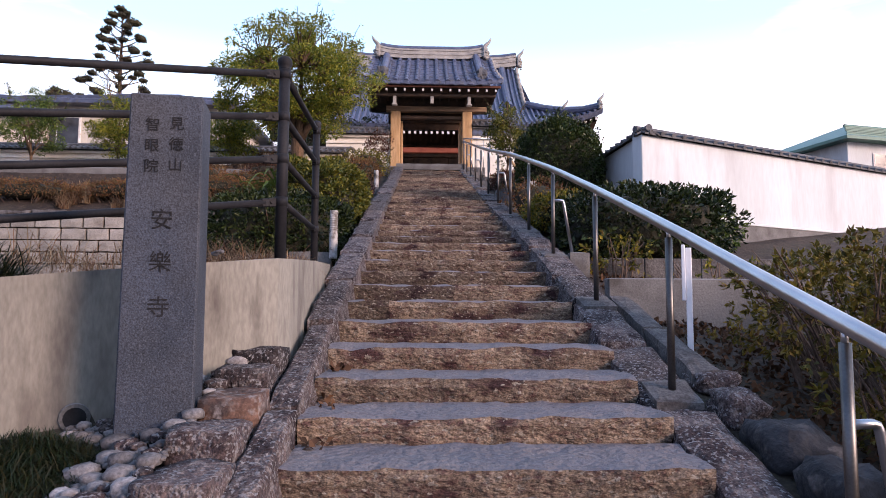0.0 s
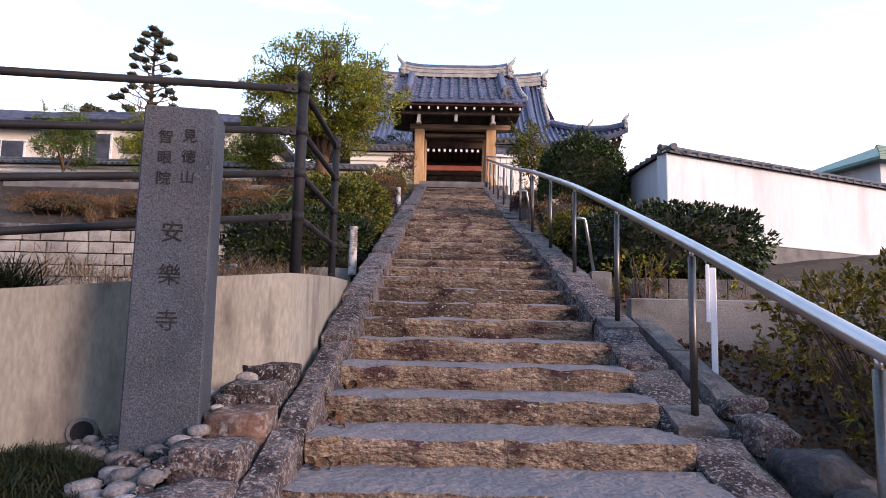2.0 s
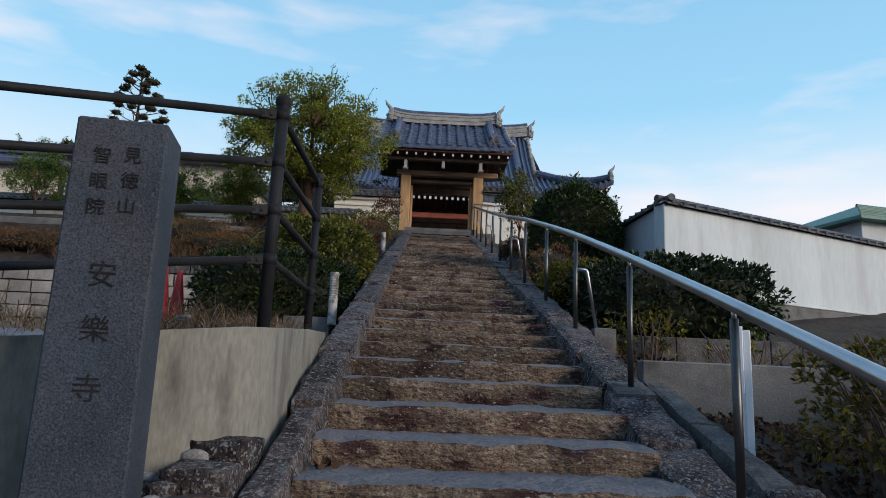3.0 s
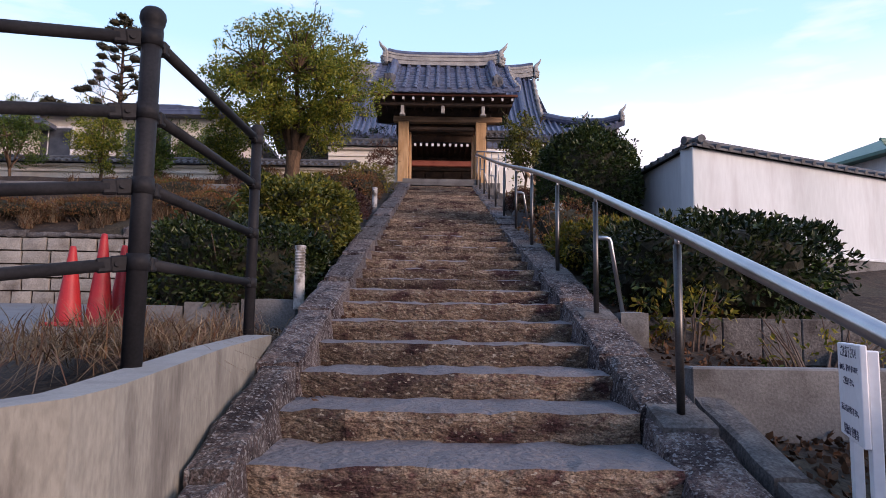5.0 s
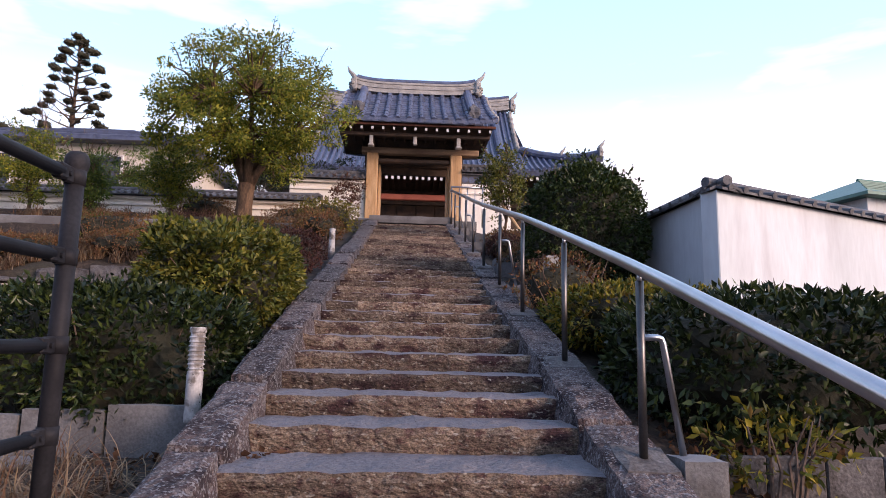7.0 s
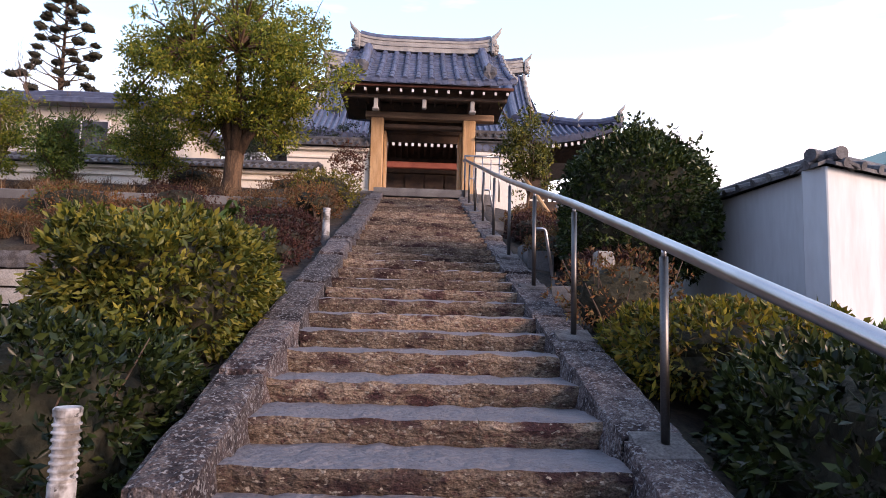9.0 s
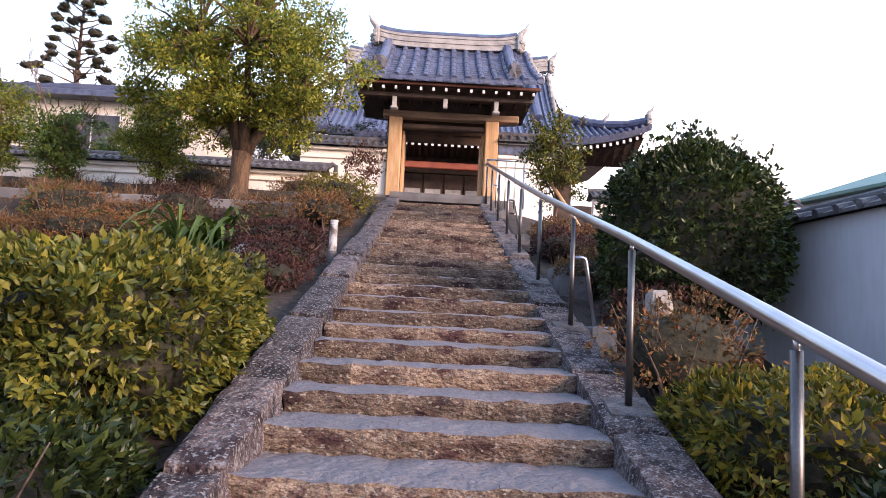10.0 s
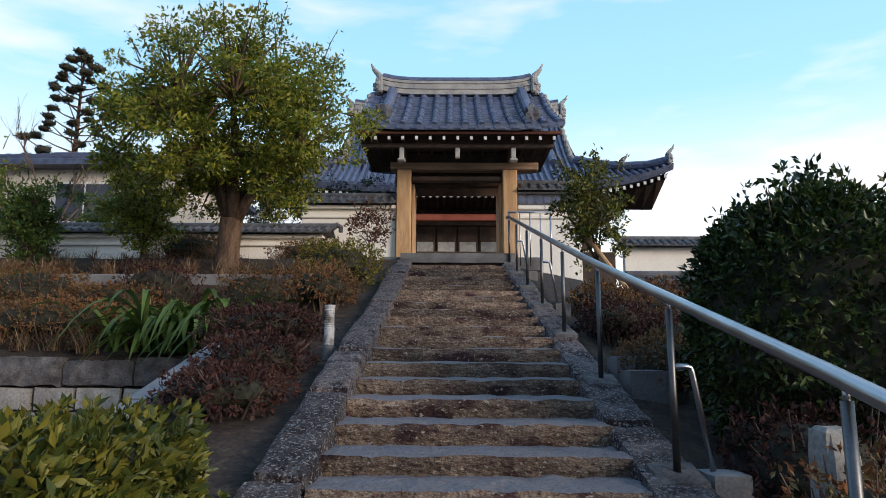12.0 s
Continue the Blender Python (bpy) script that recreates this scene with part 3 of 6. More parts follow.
tagged(part("road", bm, M_PAVE), "grey asphalt road at the foot of the steps", "road", kind="structure")
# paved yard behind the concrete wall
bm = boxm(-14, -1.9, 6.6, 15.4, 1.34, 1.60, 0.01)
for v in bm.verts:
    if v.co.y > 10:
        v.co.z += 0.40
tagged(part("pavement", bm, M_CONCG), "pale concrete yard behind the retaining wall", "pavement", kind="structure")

# ---- steps ----
stairs = thing("staircase", "long flight of worn yellow-brown stone steps with grey treads", "stairs", (0, 0, 0), kind="structure")
for i, y0 in enumerate(NOSE):
    z1 = S(y0) - 0.035
    y1 = (NOSE[i + 1] if i + 1 < len(NOSE) else y0 + 0.46) + 0.06
    if z1 < 0.0:
        continue
    r = random.Random(i * 13 + 1)
    cuts = sorted(r.uniform(0.16, 0.84) for _ in range(r.choice((0, 1, 1))))
    xs = [XL - 0.02] + [XL + (XR - XL) * c for c in cuts] + [XR + 0.02]
    near = y0 < 13
    for k in range(len(xs) - 1):
        if xs[k + 1] - xs[k] < 0.3:
            xs[k + 1] = min(xs[k] + 0.3, XR + 0.02)
        if xs[k + 1] - xs[k] < 0.1:
            continue
        dy = r.uniform(-0.003, 0.003)
        blk = rough_block(xs[k], xs[k + 1], y0 + dy, y1, z1 - 0.19, z1 + r.uniform(-0.001, 0.001), i * 5,
                                  0.018, max(3, int((xs[k + 1] - xs[k]) / (0.07 if near else 0.16))), 5 if near else 3, 4 if near else 3, 0.022, 0.12)
        for v in blk.verts:
            if v.co.y < y0 + 0.06:
                v.co.y += 0.035 * max(0.0, min(1.0, (z1 - 0.03 - v.co.z) / 0.12))
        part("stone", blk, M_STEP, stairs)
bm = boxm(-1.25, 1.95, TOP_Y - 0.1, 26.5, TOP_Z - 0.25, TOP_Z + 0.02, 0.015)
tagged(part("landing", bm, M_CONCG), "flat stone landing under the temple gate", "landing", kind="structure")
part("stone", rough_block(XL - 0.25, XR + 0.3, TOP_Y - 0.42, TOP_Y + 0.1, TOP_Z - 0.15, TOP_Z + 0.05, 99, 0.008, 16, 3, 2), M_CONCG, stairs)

# ---- kerbs beside the steps ----


def sloped_slab(x0, x1, y0, y1, lift, depth, seed, amount=0.012, bev=0.025, off=None):
    bm = rough_block(x0, x1, y0, y1, -depth, lift, seed, amount, 5, max(4, int((y1 - y0) / 0.12)), 2, bev)
    for v in bm.verts:
        v.co.z += S(v.co.y) + (off(v.co.y) if off else 0.0)
    return bm


def kerb_out(y):
    """Outer edge of the left kerb."""
    return -0.775 - 0.095 * smooth(2.4, 5.4, y) - 0.06 * smooth(5.4, 9.5, y)


def lerp_at(y, knots):
    """Straight-line reading of (y, value) pairs."""
    for (y0, v0), (y1, v1) in zip(knots, knots[1:]):
        if y <= y1:
            return v0 + (v1 - v0) * max(0.0, (y - y0) / (y1 - y0))
    return knots[-1][1]


def sag(y):
    """How far the handrail's kerb lies off the straight fall of the steps."""
    return lerp_at(y, ((0.4, -0.14), (2.3, -0.11), (3.74, -0.05), (5.2, 0.025), (6.77, 0.075), (8.22, 0.068), (9.86, 0.04), (11.4, 0.02), (13.0, 0.0), (20.4, 0.0)))


kerb_l = thing("kerb", "sloping stone kerb of dark lichened slabs beside the steps", "kerb", (0, 0, 0), "stair kerbs", "structure")
kerb_r = thing("kerb", "sloping stone kerb with post footings beside the steps", "kerb", (0, 0, 0), "stair kerbs", "structure")
r = random.Random(3)
y = 0.4
k = 0
while y < 20.3:
    n = min(20.45, y + r.uniform(0.75, 1.35))
    if 20.45 - n < 0.4:
        n = 20.45
    w = kerb_out(y)
    part("slab", sloped_slab(w + r.uniform(-0.018, 0.012), XL + r.uniform(-0.01, 0.012), y + 0.011, n - 0.011, 0.03 + r.uniform(-0.02, 0.02), 0.4, k, 0.016, 0.045), M_KERB, kerb_l)
    y, k = n, k + 1
POSTS = [0.85, 2.31, 3.74, 5.20, 6.77, 8.23, 9.86, 11.38, 13.01, 14.56, 16.06, 17.55, 19.0, 20.3]
y = 0.4
while y < 20.3:
    n = min(20.45, y + r.uniform(0.7, 1.3))
    if 20.45 - n < 0.4:
        n = 20.45
    part("slab", sloped_slab(XR + r.uniform(-0.012, 0.01), 1.40 + r.uniform(-0.015, 0.015), y + 0.011, n - 0.011, -0.045 + r.uniform(-0.02, 0.016), 0.4, k + 40, 0.016, 0.045, sag), M_KERB, kerb_r)
    y, k = n, k + 1
for i, py in enumerate(POSTS):
    part("footing", sloped_slab(1.115, 1.385, py - 0.13, py + 0.15, -0.030, 0.3, i + 7, 0.010, 0.03, sag), M_FOOT, kerb_r)
y = 3.95
while y < 5.0:
    part("edging_stone", sloped_slab(1.44, 1.62, y, y + 0.8, -0.06, 0.35, k + 80, 0.016), M_FOOT, kerb_r)
    y, k = y + 0.81, k + 1

# ---- handrail ----
rail = thing("handrail", "brushed stainless steel handrail on round posts beside the steps", "handrail", (0, 0, 0))


def rail_z(y):
    """Height of the handrail's centre line."""
    return S(y) + lerp_at(y, ((0.4, 0.60), (2.31, 0.703), (3.74, 0.784), (5.2, 0.845), (6.77, 0.895), (8.23, 0.908), (9.86, 0.912), (11.38, 0.885), (13.0, 0.858), (14.56, 0.848), (20.4, 0.85)))


pts = [(1.25, 0.45 + 0.5 * k, rail_z(0.45 + 0.5 * k)) for k in range(41)] + [(1.25, 20.75, rail_z(20.4) + 0.06)]
part("top_rail", tube(pts, 0.030, 18), M_STEEL, rail, smooth=True)
for py in POSTS:
    zb = S(py) + sag(py)
    post = part("post", tube([(1.25, py, zb - 0.05), (1.25, py, rail_z(py) - 0.06)], 0.0195, 16), M_POST, rail, smooth=True)
    part("spigot", tube([(1.25, py, rail_z(py) - 0.075), (1.25, py, rail_z(py) - 0.01)], 0.012, 12), M_STEEL, post, "bright steel spigot under the rail", smooth=True)
for py in (2.31, 6.77, 11.38, 16.06, 19.0):
    zb = S(py) + sag(py)
    pts = [(1.25, py, zb + 0.50), (1.335, py + 0.015, zb + 0.50), (1.352, py + 0.018, zb + 0.495), (1.362, py + 0.02, zb + 0.475), (1.45, py + 0.03, zb - 0.06)]
    part("brace", tube(pts, 0.016, 12), M_STEEL, rail, smooth=True)
    part("footing", rough_block(1.39, 1.60, py - 0.11, py + 0.14, zb - 0.30, zb - 0.03, py, 0.006, 4, 4, 2, 0.02), M_CONCG, kerb_r)

guard = thing("top_guard", "short stainless steel guard rail at the head of the steps", "railing", (0, 0, 0))
zg = S(20.3)
for k, x in enumerate((1.25, 1.46, 1.66, 1.86, 2.06)):
    part("post", tube([(x, 20.34, zg - 0.1), (x, 20.34, zg + 0.95)], 0.019 if k in (0, 4) else 0.011, 12), M_STEEL, guard, smooth=True)
part("top_bar", tube([(1.23, 20.34, zg + 0.96), (2.08, 20.34, zg + 0.96)], 0.02, 12), M_STEEL, guard, smooth=True)

# ---- concrete retaining wall, left ----
CW = [(-4.3, 1.79), (-1.98, 3.18), (-1.15, 3.68), (-0.85, 3.87), (-0.822, 4.05), (-0.862, 5.2), (-0.882, 6.1)]
CT = [1.17, 1.455, 1.565, 1.60, 1.61, 1.675, 1.705]
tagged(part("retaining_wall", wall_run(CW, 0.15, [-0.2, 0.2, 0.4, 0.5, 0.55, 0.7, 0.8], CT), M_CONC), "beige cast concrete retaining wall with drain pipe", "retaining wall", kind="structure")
pipe = thing("drain_pipe", "round plastic drain pipe mouth in the concrete wall", "pipe", (-1.65, 3.375, 0.83), rz=31)
part("pipe_mouth", tube([(0, -0.012, 0), (0, 0.0, 0), (0, 0.1, 0)], [0.064, 0.067, 0.067], 20), M_CONCG, pipe)
# solid near-black disc in place of a hollow: the pipe's inner shade as colour
part("bore", tube([(0, -0.016, 0), (0, 0.02, 0)], 0.048, 20), M_CARVE, pipe, "near-black disc painted as the shade inside the pipe")

# ---- black guard fence ----
fence = thing("guard_fence", "black painted tubular steel guard fence on the wall", "fence", (0, 0, 0))
B1, B2 = Vector((-0.978, 4.485, 1.655)), Vector((-1.03, 6.13, 1.66))
along = Vector((-1.24, -0.80, -0.229)).normalized()
B0 = B1 + along * 3.3
H1, H2 = (0.352, 0.632, 0.911, 1.192), (0.360, 0.662, 0.968, 1.256)     # rail heights on the posts


def lug(parent, at, toward, rad):
    """Flattened rail end clamped to a post, with a bolt head."""
    d = (toward - at).normalized()
    flat = Vector((d.x, d.y, 0)).normalized()
    side = Vector((-flat.y, flat.x, 0))
    up = side.cross(d) * -1
    bm = bmesh.new()
    for u0, u1, w, h in ((rad * 0.7, rad + 0.055, 0.011, 0.030), (rad + 0.05, rad + 0.10, 0.019, 0.027)):
        box_into(bm, u0, u1, -w, w, -h, h, 0.006, Matrix(((d.x, side.x, up.x, at.x), (d.y, side.y, up.y, at.y), (d.z, side.z, up.z, at.z), (0, 0, 0, 1))))
    ob = part("lug", bm, M_BLACK, parent)
    c = at + d * (rad + 0.032)
    part("bolt", tube([c - side * 0.02, c + side * 0.02], 0.010, 8), M_BLACK, ob)


for p, h, rad, hs in ((B1, 1.262, 0.036, H1), (B2, 1.30, 0.032, H2), (B0, 1.262, 0.036, H1)):
    post = part("post", tube([p - Vector((0, 0, 0.05)), p + Vector((0, 0, h))], rad, 20), M_BLACK, fence, smooth=True)
    cap = lathe([(rad * 1.1, -0.03), (rad * 1.1, -0.012), (rad * 1.02, -0.008), (rad * 1.22, 0.008), (rad * 1.34, 0.028), (rad * 1.25, 0.05), (rad * 0.9, 0.066), (rad * 0.1, 0.074)], 20)
    bmesh.ops.translate(cap, verts=cap.verts, vec=p + Vector((0, 0, h - 0.02)))
    part("cap", cap, M_BLACK, post, smooth=True)
    for hh in hs:
        part("collar", tube([p + Vector((0, 0, hh - 0.03)), p + Vector((0, 0, hh + 0.03))], rad * 1.12, 20), M_BLACK, post, smooth=True)
for h1, h2 in zip(H1, H2):
    for a, b in ((B1 + Vector((0, 0, h1)), B0 + Vector((0, 0, h1))), (B1 + Vector((0, 0, h1)), B2 + Vector((0, 0, h2)))):
        d = (b - a).normalized()
        bar = part("rail", tube([a + d * 0.11, b - d * 0.11], 0.0225, 16), M_BLACK, fence, smooth=True)
        lug(bar, a, b, 0.036)
        lug(bar, b, a, 0.034)

# ---- stone name pillar ----
pil = thing("stone_pillar", "grey granite temple name pillar with carved characters", "stone pillar", (-1.20, 3.20, 0.66), rz=10)
bm = boxm(-0.148, 0.148, -0.12, 0.12, 0, 1.59, 0.007)
for v in bm.verts:
    k = 1 + 0.05 * (1 - v.co.z / 1.59)
    v.co.x *= k
    v.co.y *= k
part("shaft", bm, M_GRANITE, pil)


def words(text, x, y, z, size, parent, material, name="character", depth=0.002, rx=90, rz=0):
    cu = bpy.data.curves.new(name, "FONT")
    cu.body, cu.size, cu.align_x, cu.align_y, cu.extrude = text, size, "CENTER", "CENTER", depth
    tmp = bpy.data.objects.new("tmp_text", cu)
    scene.collection.objects.link(tmp)
    bpy.context.view_layer.update()
    me = bpy.data.meshes.new_from_object(tmp.evaluated_get(bpy.context.evaluated_depsgraph_get()))
    bpy.data.objects.remove(tmp)
    ob = finish(name, me, material, parent)
    ob.matrix_basis = pose(x, y, z, rx, 0, rz)
    return ob


# flat raised text; the shade of carved strokes is painted by its dark colour
for ch, cx, cz, cs in (("見", 0.045, 1.385, 0.062), ("徳", 0.045, 1.295, 0.062), ("山", 0.045, 1.205, 0.062),
                       ("智", -0.052, 1.375, 0.062), ("眼", -0.052, 1.285, 0.062), ("院", -0.052, 1.195, 0.062),
                       ("安", 0.0, 0.965, 0.095), ("樂", 0.0, 0.785, 0.095), ("寺", 0.0, 0.595, 0.095)):
    words(ch, cx, -0.1225 - 0.0035 * (1 - cz / 1.5), cz + 0.075, cs, pil, M_CARVE, "carved_character")

# ---- white garden wall with tiled cap, right ----
WC = Vector((3.43, 10.40, 0))
wx, wy = Vector((math.cos(radians(25)), math.sin(radians(25)), 0)), Vector((-math.sin(radians(25)), math.cos(radians(25)), 0))
WM = Matrix((( wx.x, wy.x, 0, WC.x), (wx.y, wy.y, 0, WC.y), (0, 0, 1, 0), (0, 0, 0, 1)))
gw = thing("garden_wall", "white plastered garden wall with a dark tiled cap", "wall", (0, 0, 0), kind="structure")
gw.matrix_basis = WM
part("wall_front", boxm(0, 16, 0, 0.22, 1.6, 4.09, 0.01), M_WHITE, gw)
SIDE = Matrix.Rotation(radians(-21), 4, "Z")
part("wall_side", boxm(0, 0.22, 0.12, 5.5, 1.6, 4.085, 0.01, SIDE), M_WHITE, gw)
part("plinth", boxm(-0.03, 16, -0.035, 0, 1.6, 2.76, 0.01), M_CONCG, gw)
part("drip_mould", boxm(-0.04, 16, -0.05, 0, 2.76, 2.80, 0.006), M_WHITE, gw)


def cap_run(length, parent, m, z, half=0.27, rise=0.16, step=0.2, mat_=None, lean=1.0):
    """Small tiled roof along a wall: two sloping sheets of curved tiles and a round ridge."""
    mt = mat_ or M_OLDTILE
    bm = bmesh.new()
    n = max(2, int(length / step))
    for sgn in (-1, 1):
        for i in range(n):
            x0 = length * i / n
            w = length / n
            tube_into(bm, [m @ Vector((x0 + w / 2, 0.11 + sgn * (half + 0.015), z + 0.035)), m @ Vector((x0 + w / 2, 0.11 + sgn * 0.06, z + rise))], [0.052 * lean, 0.045 * lean], 8)
            q = [m @ Vector(c) for c in ((x0, 0.11 + sgn * half, z), (x0 + w, 0.11 + sgn * half, z), (x0 + w, 0.11, z + rise), (x0, 0.11, z + rise), (x0, 0.11 + sgn * half, z + 0.03), (x0 + w, 0.11 + sgn * half, z + 0.03), (x0 + w, 0.11, z + rise + 0.03), (x0, 0.11, z + rise + 0.03))]
            vs = [bm.verts.new(c) for c in q]
            for f in ((0, 1, 2, 3), (4, 7, 6, 5), (0, 4, 5, 1), (3, 2, 6, 7), (0, 3, 7, 4), (1, 5, 6, 2)):
                bm.faces.new([vs[k] for k in f])
    bmesh.ops.recalc_face_normals(bm, faces=bm.faces)
    part("cap_tiles", bm, mt, parent)
    part("cap_ridge", tube([m @ Vector((-0.04, 0.11, z + rise + 0.05 * lean)), m @ Vector((length + 0.04, 0.11, z + rise + 0.05 * lean))], 0.075 * lean, 12), mt, parent)


cap_run(16, gw, Matrix.Identity(4), 4.08, 0.185, 0.075, 0.24, lean=0.75)
cap_run(5.5, gw, SIDE @ Matrix(((0, 1, 0, 0), (1, 0, 0, 0), (0, 0, 1, 0), (0, 0, 0, 1))), 4.08, 0.185, 0.075, 0.24, lean=0.75)

# ---- temple gate ----
GX, GY, GZ = 0.27, 23.3, TOP_Z
gate = thing("temple_gate", "wooden temple gate with a grey tiled gable roof", "gate", (GX, GY, GZ))
for sx in (-1, 1):
    part("column", boxm(sx * 1.28 - 0.175, sx * 1.28 + 0.175, -0.165, 0.165, 0.10, 2.57, 0.02), M_WOOD, gate)
    part("base_stone", boxm(sx * 1.28 - 0.27, sx * 1.28 + 0.27, -0.27, 0.27, 0.0, 0.10, 0.02), M_CONCG, gate)
    part("rear_post", boxm(sx * 1.28 - 0.11, sx * 1.28 + 0.11, 1.20, 1.42, 0.0, 2.5, 0.012), M_DARKWOOD, gate)
    part("door_leaf", boxm(sx * 1.07 - 0.03, sx * 1.07 + 0.03, 0.2, 1.20, 0.06, 2.3, 0.01), M_WOOD, gate)
    part("bracket_arm", boxm(sx * 1.28 - 0.075, sx * 1.28 + 0.075, -1.0, 1.5, 2.76, 2.91, 0.015), M_DARKWOOD, gate)
    part("bracket_block", boxm(sx * 1.28 - 0.055, sx * 1.28 + 0.055, -1.10, -0.98, 2.54, 2.81, 0.012), M_TILEW, gate)
    part("bracket_shoe", boxm(sx * 1.28 - 0.09, sx * 1.28 + 0.09, -1.14, -0.94, 2.49, 2.55, 0.02), M_TILEW, gate)
part("bracket_block", boxm(-0.055, 0.055, -1.10, -0.98, 2.57, 2.81, 0.012), M_TILEW, gate)
part("lintel", boxm(-1.62, 1.98, -0.14, 0.14, 2.573, 2.76, 0.02), M_BEAM, gate)
part("lower_tie", boxm(-1.10, 1.10, -0.10, 0.10, 2.30, 2.42, 0.02), M_DARKWOOD, gate)
part("rear_beam", boxm(-1.6, 1.6, 1.18, 1.44, 2.52, 2.95, 0.02), M_DARKWOOD, gate)
part("rear_board", boxm(-1.17, 1.17, 1.28, 1.34, 2.28, 2.52, 0.0), M_DARKWOOD, gate)
part("upper_beam", boxm(-1.62, 1.62, -0.10, 0.10, 2.763, 3.03, 0.02), M_DARKWOOD, gate)
part("eave_purlin", boxm(-2.20, 2.20, -1.10, -0.96, 2.81, 2.91, 0.012), M_DARKWOOD, gate)
part("soffit", boxm(-2.26, 2.26, -1.28, 1.60, 3.03, 3.07, 0.0), M_DARKWOOD, gate)
for sx in (-1, 1):
    bm = bmesh.new()
    vs = [bm.verts.new((sx * 1.72 + o, yy, zz)) for o in (-0.03, 0.03) for yy, zz in ((-1.15, 3.06), (1.55, 3.06), (0.32, 4.32), (0.08, 4.32))]
    for f in ((0, 1, 2, 3), (7, 6, 5, 4), (0, 4, 5, 1), (1, 5, 6, 2), (2, 6, 7, 3), (3, 7, 4, 0)):
        bm.faces.new([vs[k] for k in f])
    bmesh.ops.recalc_face_normals(bm, faces=bm.faces)
    part("gable_board", bm, M_DARKWOOD, gate)
NR = 15
for i in range(NR):
    x = -2.17 + 4.34 * i / (NR - 1)
    raf = part("rafter", boxm(x - 0.03, x + 0.03, -1.36, 0.1, -0.04, 0.04, 0.0), M_DARKWOOD, gate)
    raf.matrix_basis = pose(0, 0, 2.99, 2, 0, 0)
    part("rafter_end", boxm(x - 0.032, x + 0.032, -1.378, -1.362, -0.042, 0.042, 0.006), M_LAMPW, raf, "white painted rafter end")
part("fascia", boxm(-2.34, 2.34, -1.40, -1.33, 3.03, 3.105, 0.01), M_EAVE, gate)


def roof_height(v):
    """Front slope from eave (0) to ridge (1): a gentle sag."""
    return 3.16 + 1.45 * (0.74 * v + 0.26 * v * v)


def roof_point(x, v, lift=0.0, front=True):
    yy = -1.50 + 1.70 * v
    if not front:
        yy = 0.40 - (yy - 0.20) + 0.0
    curl = 0.09 * (abs(x) / 2.2) ** 5 * (1 - v)
    return Vector((x * (1 + 0.085 * (1 - v) ** 1.5), yy, roof_height(v) + lift + curl))


for front in (True, False):
    bm = bmesh.new()
    nx_, nv_ = 16, 8
    gridv = [[bm.verts.new(roof_point(-2.20 + 4.40 * i / nx_, j / nv_, 0, front)) for i in range(nx_ + 1)] for j in range(nv_ + 1)]
    gridw = [[bm.verts.new(roof_point(-2.20 + 4.40 * i / nx_, j / nv_, -0.07, front)) for i in range(nx_ + 1)] for j in range(nv_ + 1)]
    for j in range(nv_):
        for i in range(nx_):
            bm.faces.new((gridv[j][i], gridv[j][i + 1], gridv[j + 1][i + 1], gridv[j + 1][i]))
            bm.faces.new((gridw[j][i], gridw[j + 1][i], gridw[j + 1][i + 1], gridw[j][i + 1]))
    for i in range(nx_):
        bm.faces.new((gridv[0][i], gridw[0][i], gridw[0][i + 1], gridv[0][i + 1]))
    for j in range(nv_):
        for i in (0, nx_):
            bm.faces.new((gridv[j][i], gridv[j + 1][i], gridw[j + 1][i], gridw[j][i]))
    bmesh.ops.recalc_face_normals(bm, faces=bm.faces)
    part("pan_tiles", bm, M_TILE, gate)
ROWS_N = 14
for i in range(ROWS_N):
    x = -2.13 + 4.26 * i / (ROWS_N - 1)
    for front in (True, False):
        bm = bmesh.new()
        segs = 7
        for s in range(segs):
            a, b = s / segs, (s + 1) / segs
            tube_into(bm, [roof_point(x, a, 0.03, front), roof_point(x, b - 0.004, 0.026, front)], [0.083, 0.078], 12)
        e = roof_point(x, 0, 0.03, front)
        o = Vector((0, -0.012 if front else 0.012, 0))
        tube_into(bm, [e + o, e - o * 2], 0.092, 14)
        part("tile_ridge", bm, M_TILE, gate, smooth=False)
for i in range(ROWS_N - 1):
    x = -2.13 + 4.26 * (i + 0.5) / (ROWS_N - 1)
    for s in range(13):                    # lapped pan tiles between the rolls
        v0, v1 = s / 13, min(1.0, (s + 1.1) / 13)
        bm = bmesh.new()
        q = [bm.verts.new(p) for p in (roof_point(x - 0.10, v0, 0.045), roof_point(x + 0.10, v0, 0.045), roof_point(x + 0.10, v1, 0.006), roof_point(x - 0.10, v1, 0.006),
                                       roof_point(x - 0.10, v0, 0.003), roof_point(x + 0.10, v0, 0.003))]
        bm.faces.new((q[0], q[1], q[2], q[3]))
        bm.faces.new((q[4], q[5], q[1], q[0]))
        bm.faces.new((q[4], q[0], q[3]))
        bm.faces.new((q[5], q[2], q[1]))
        part("pan_tile", bm, M_TILE, gate)
    e = roof_point(x, 0, -0.03)
    part("eave_tile", boxm(x - 0.09, x + 0.09, e.y - 0.02, e.y + 0.06, e.z - 0.035, e.z + 0.035, 0.015), M_TILE, gate)


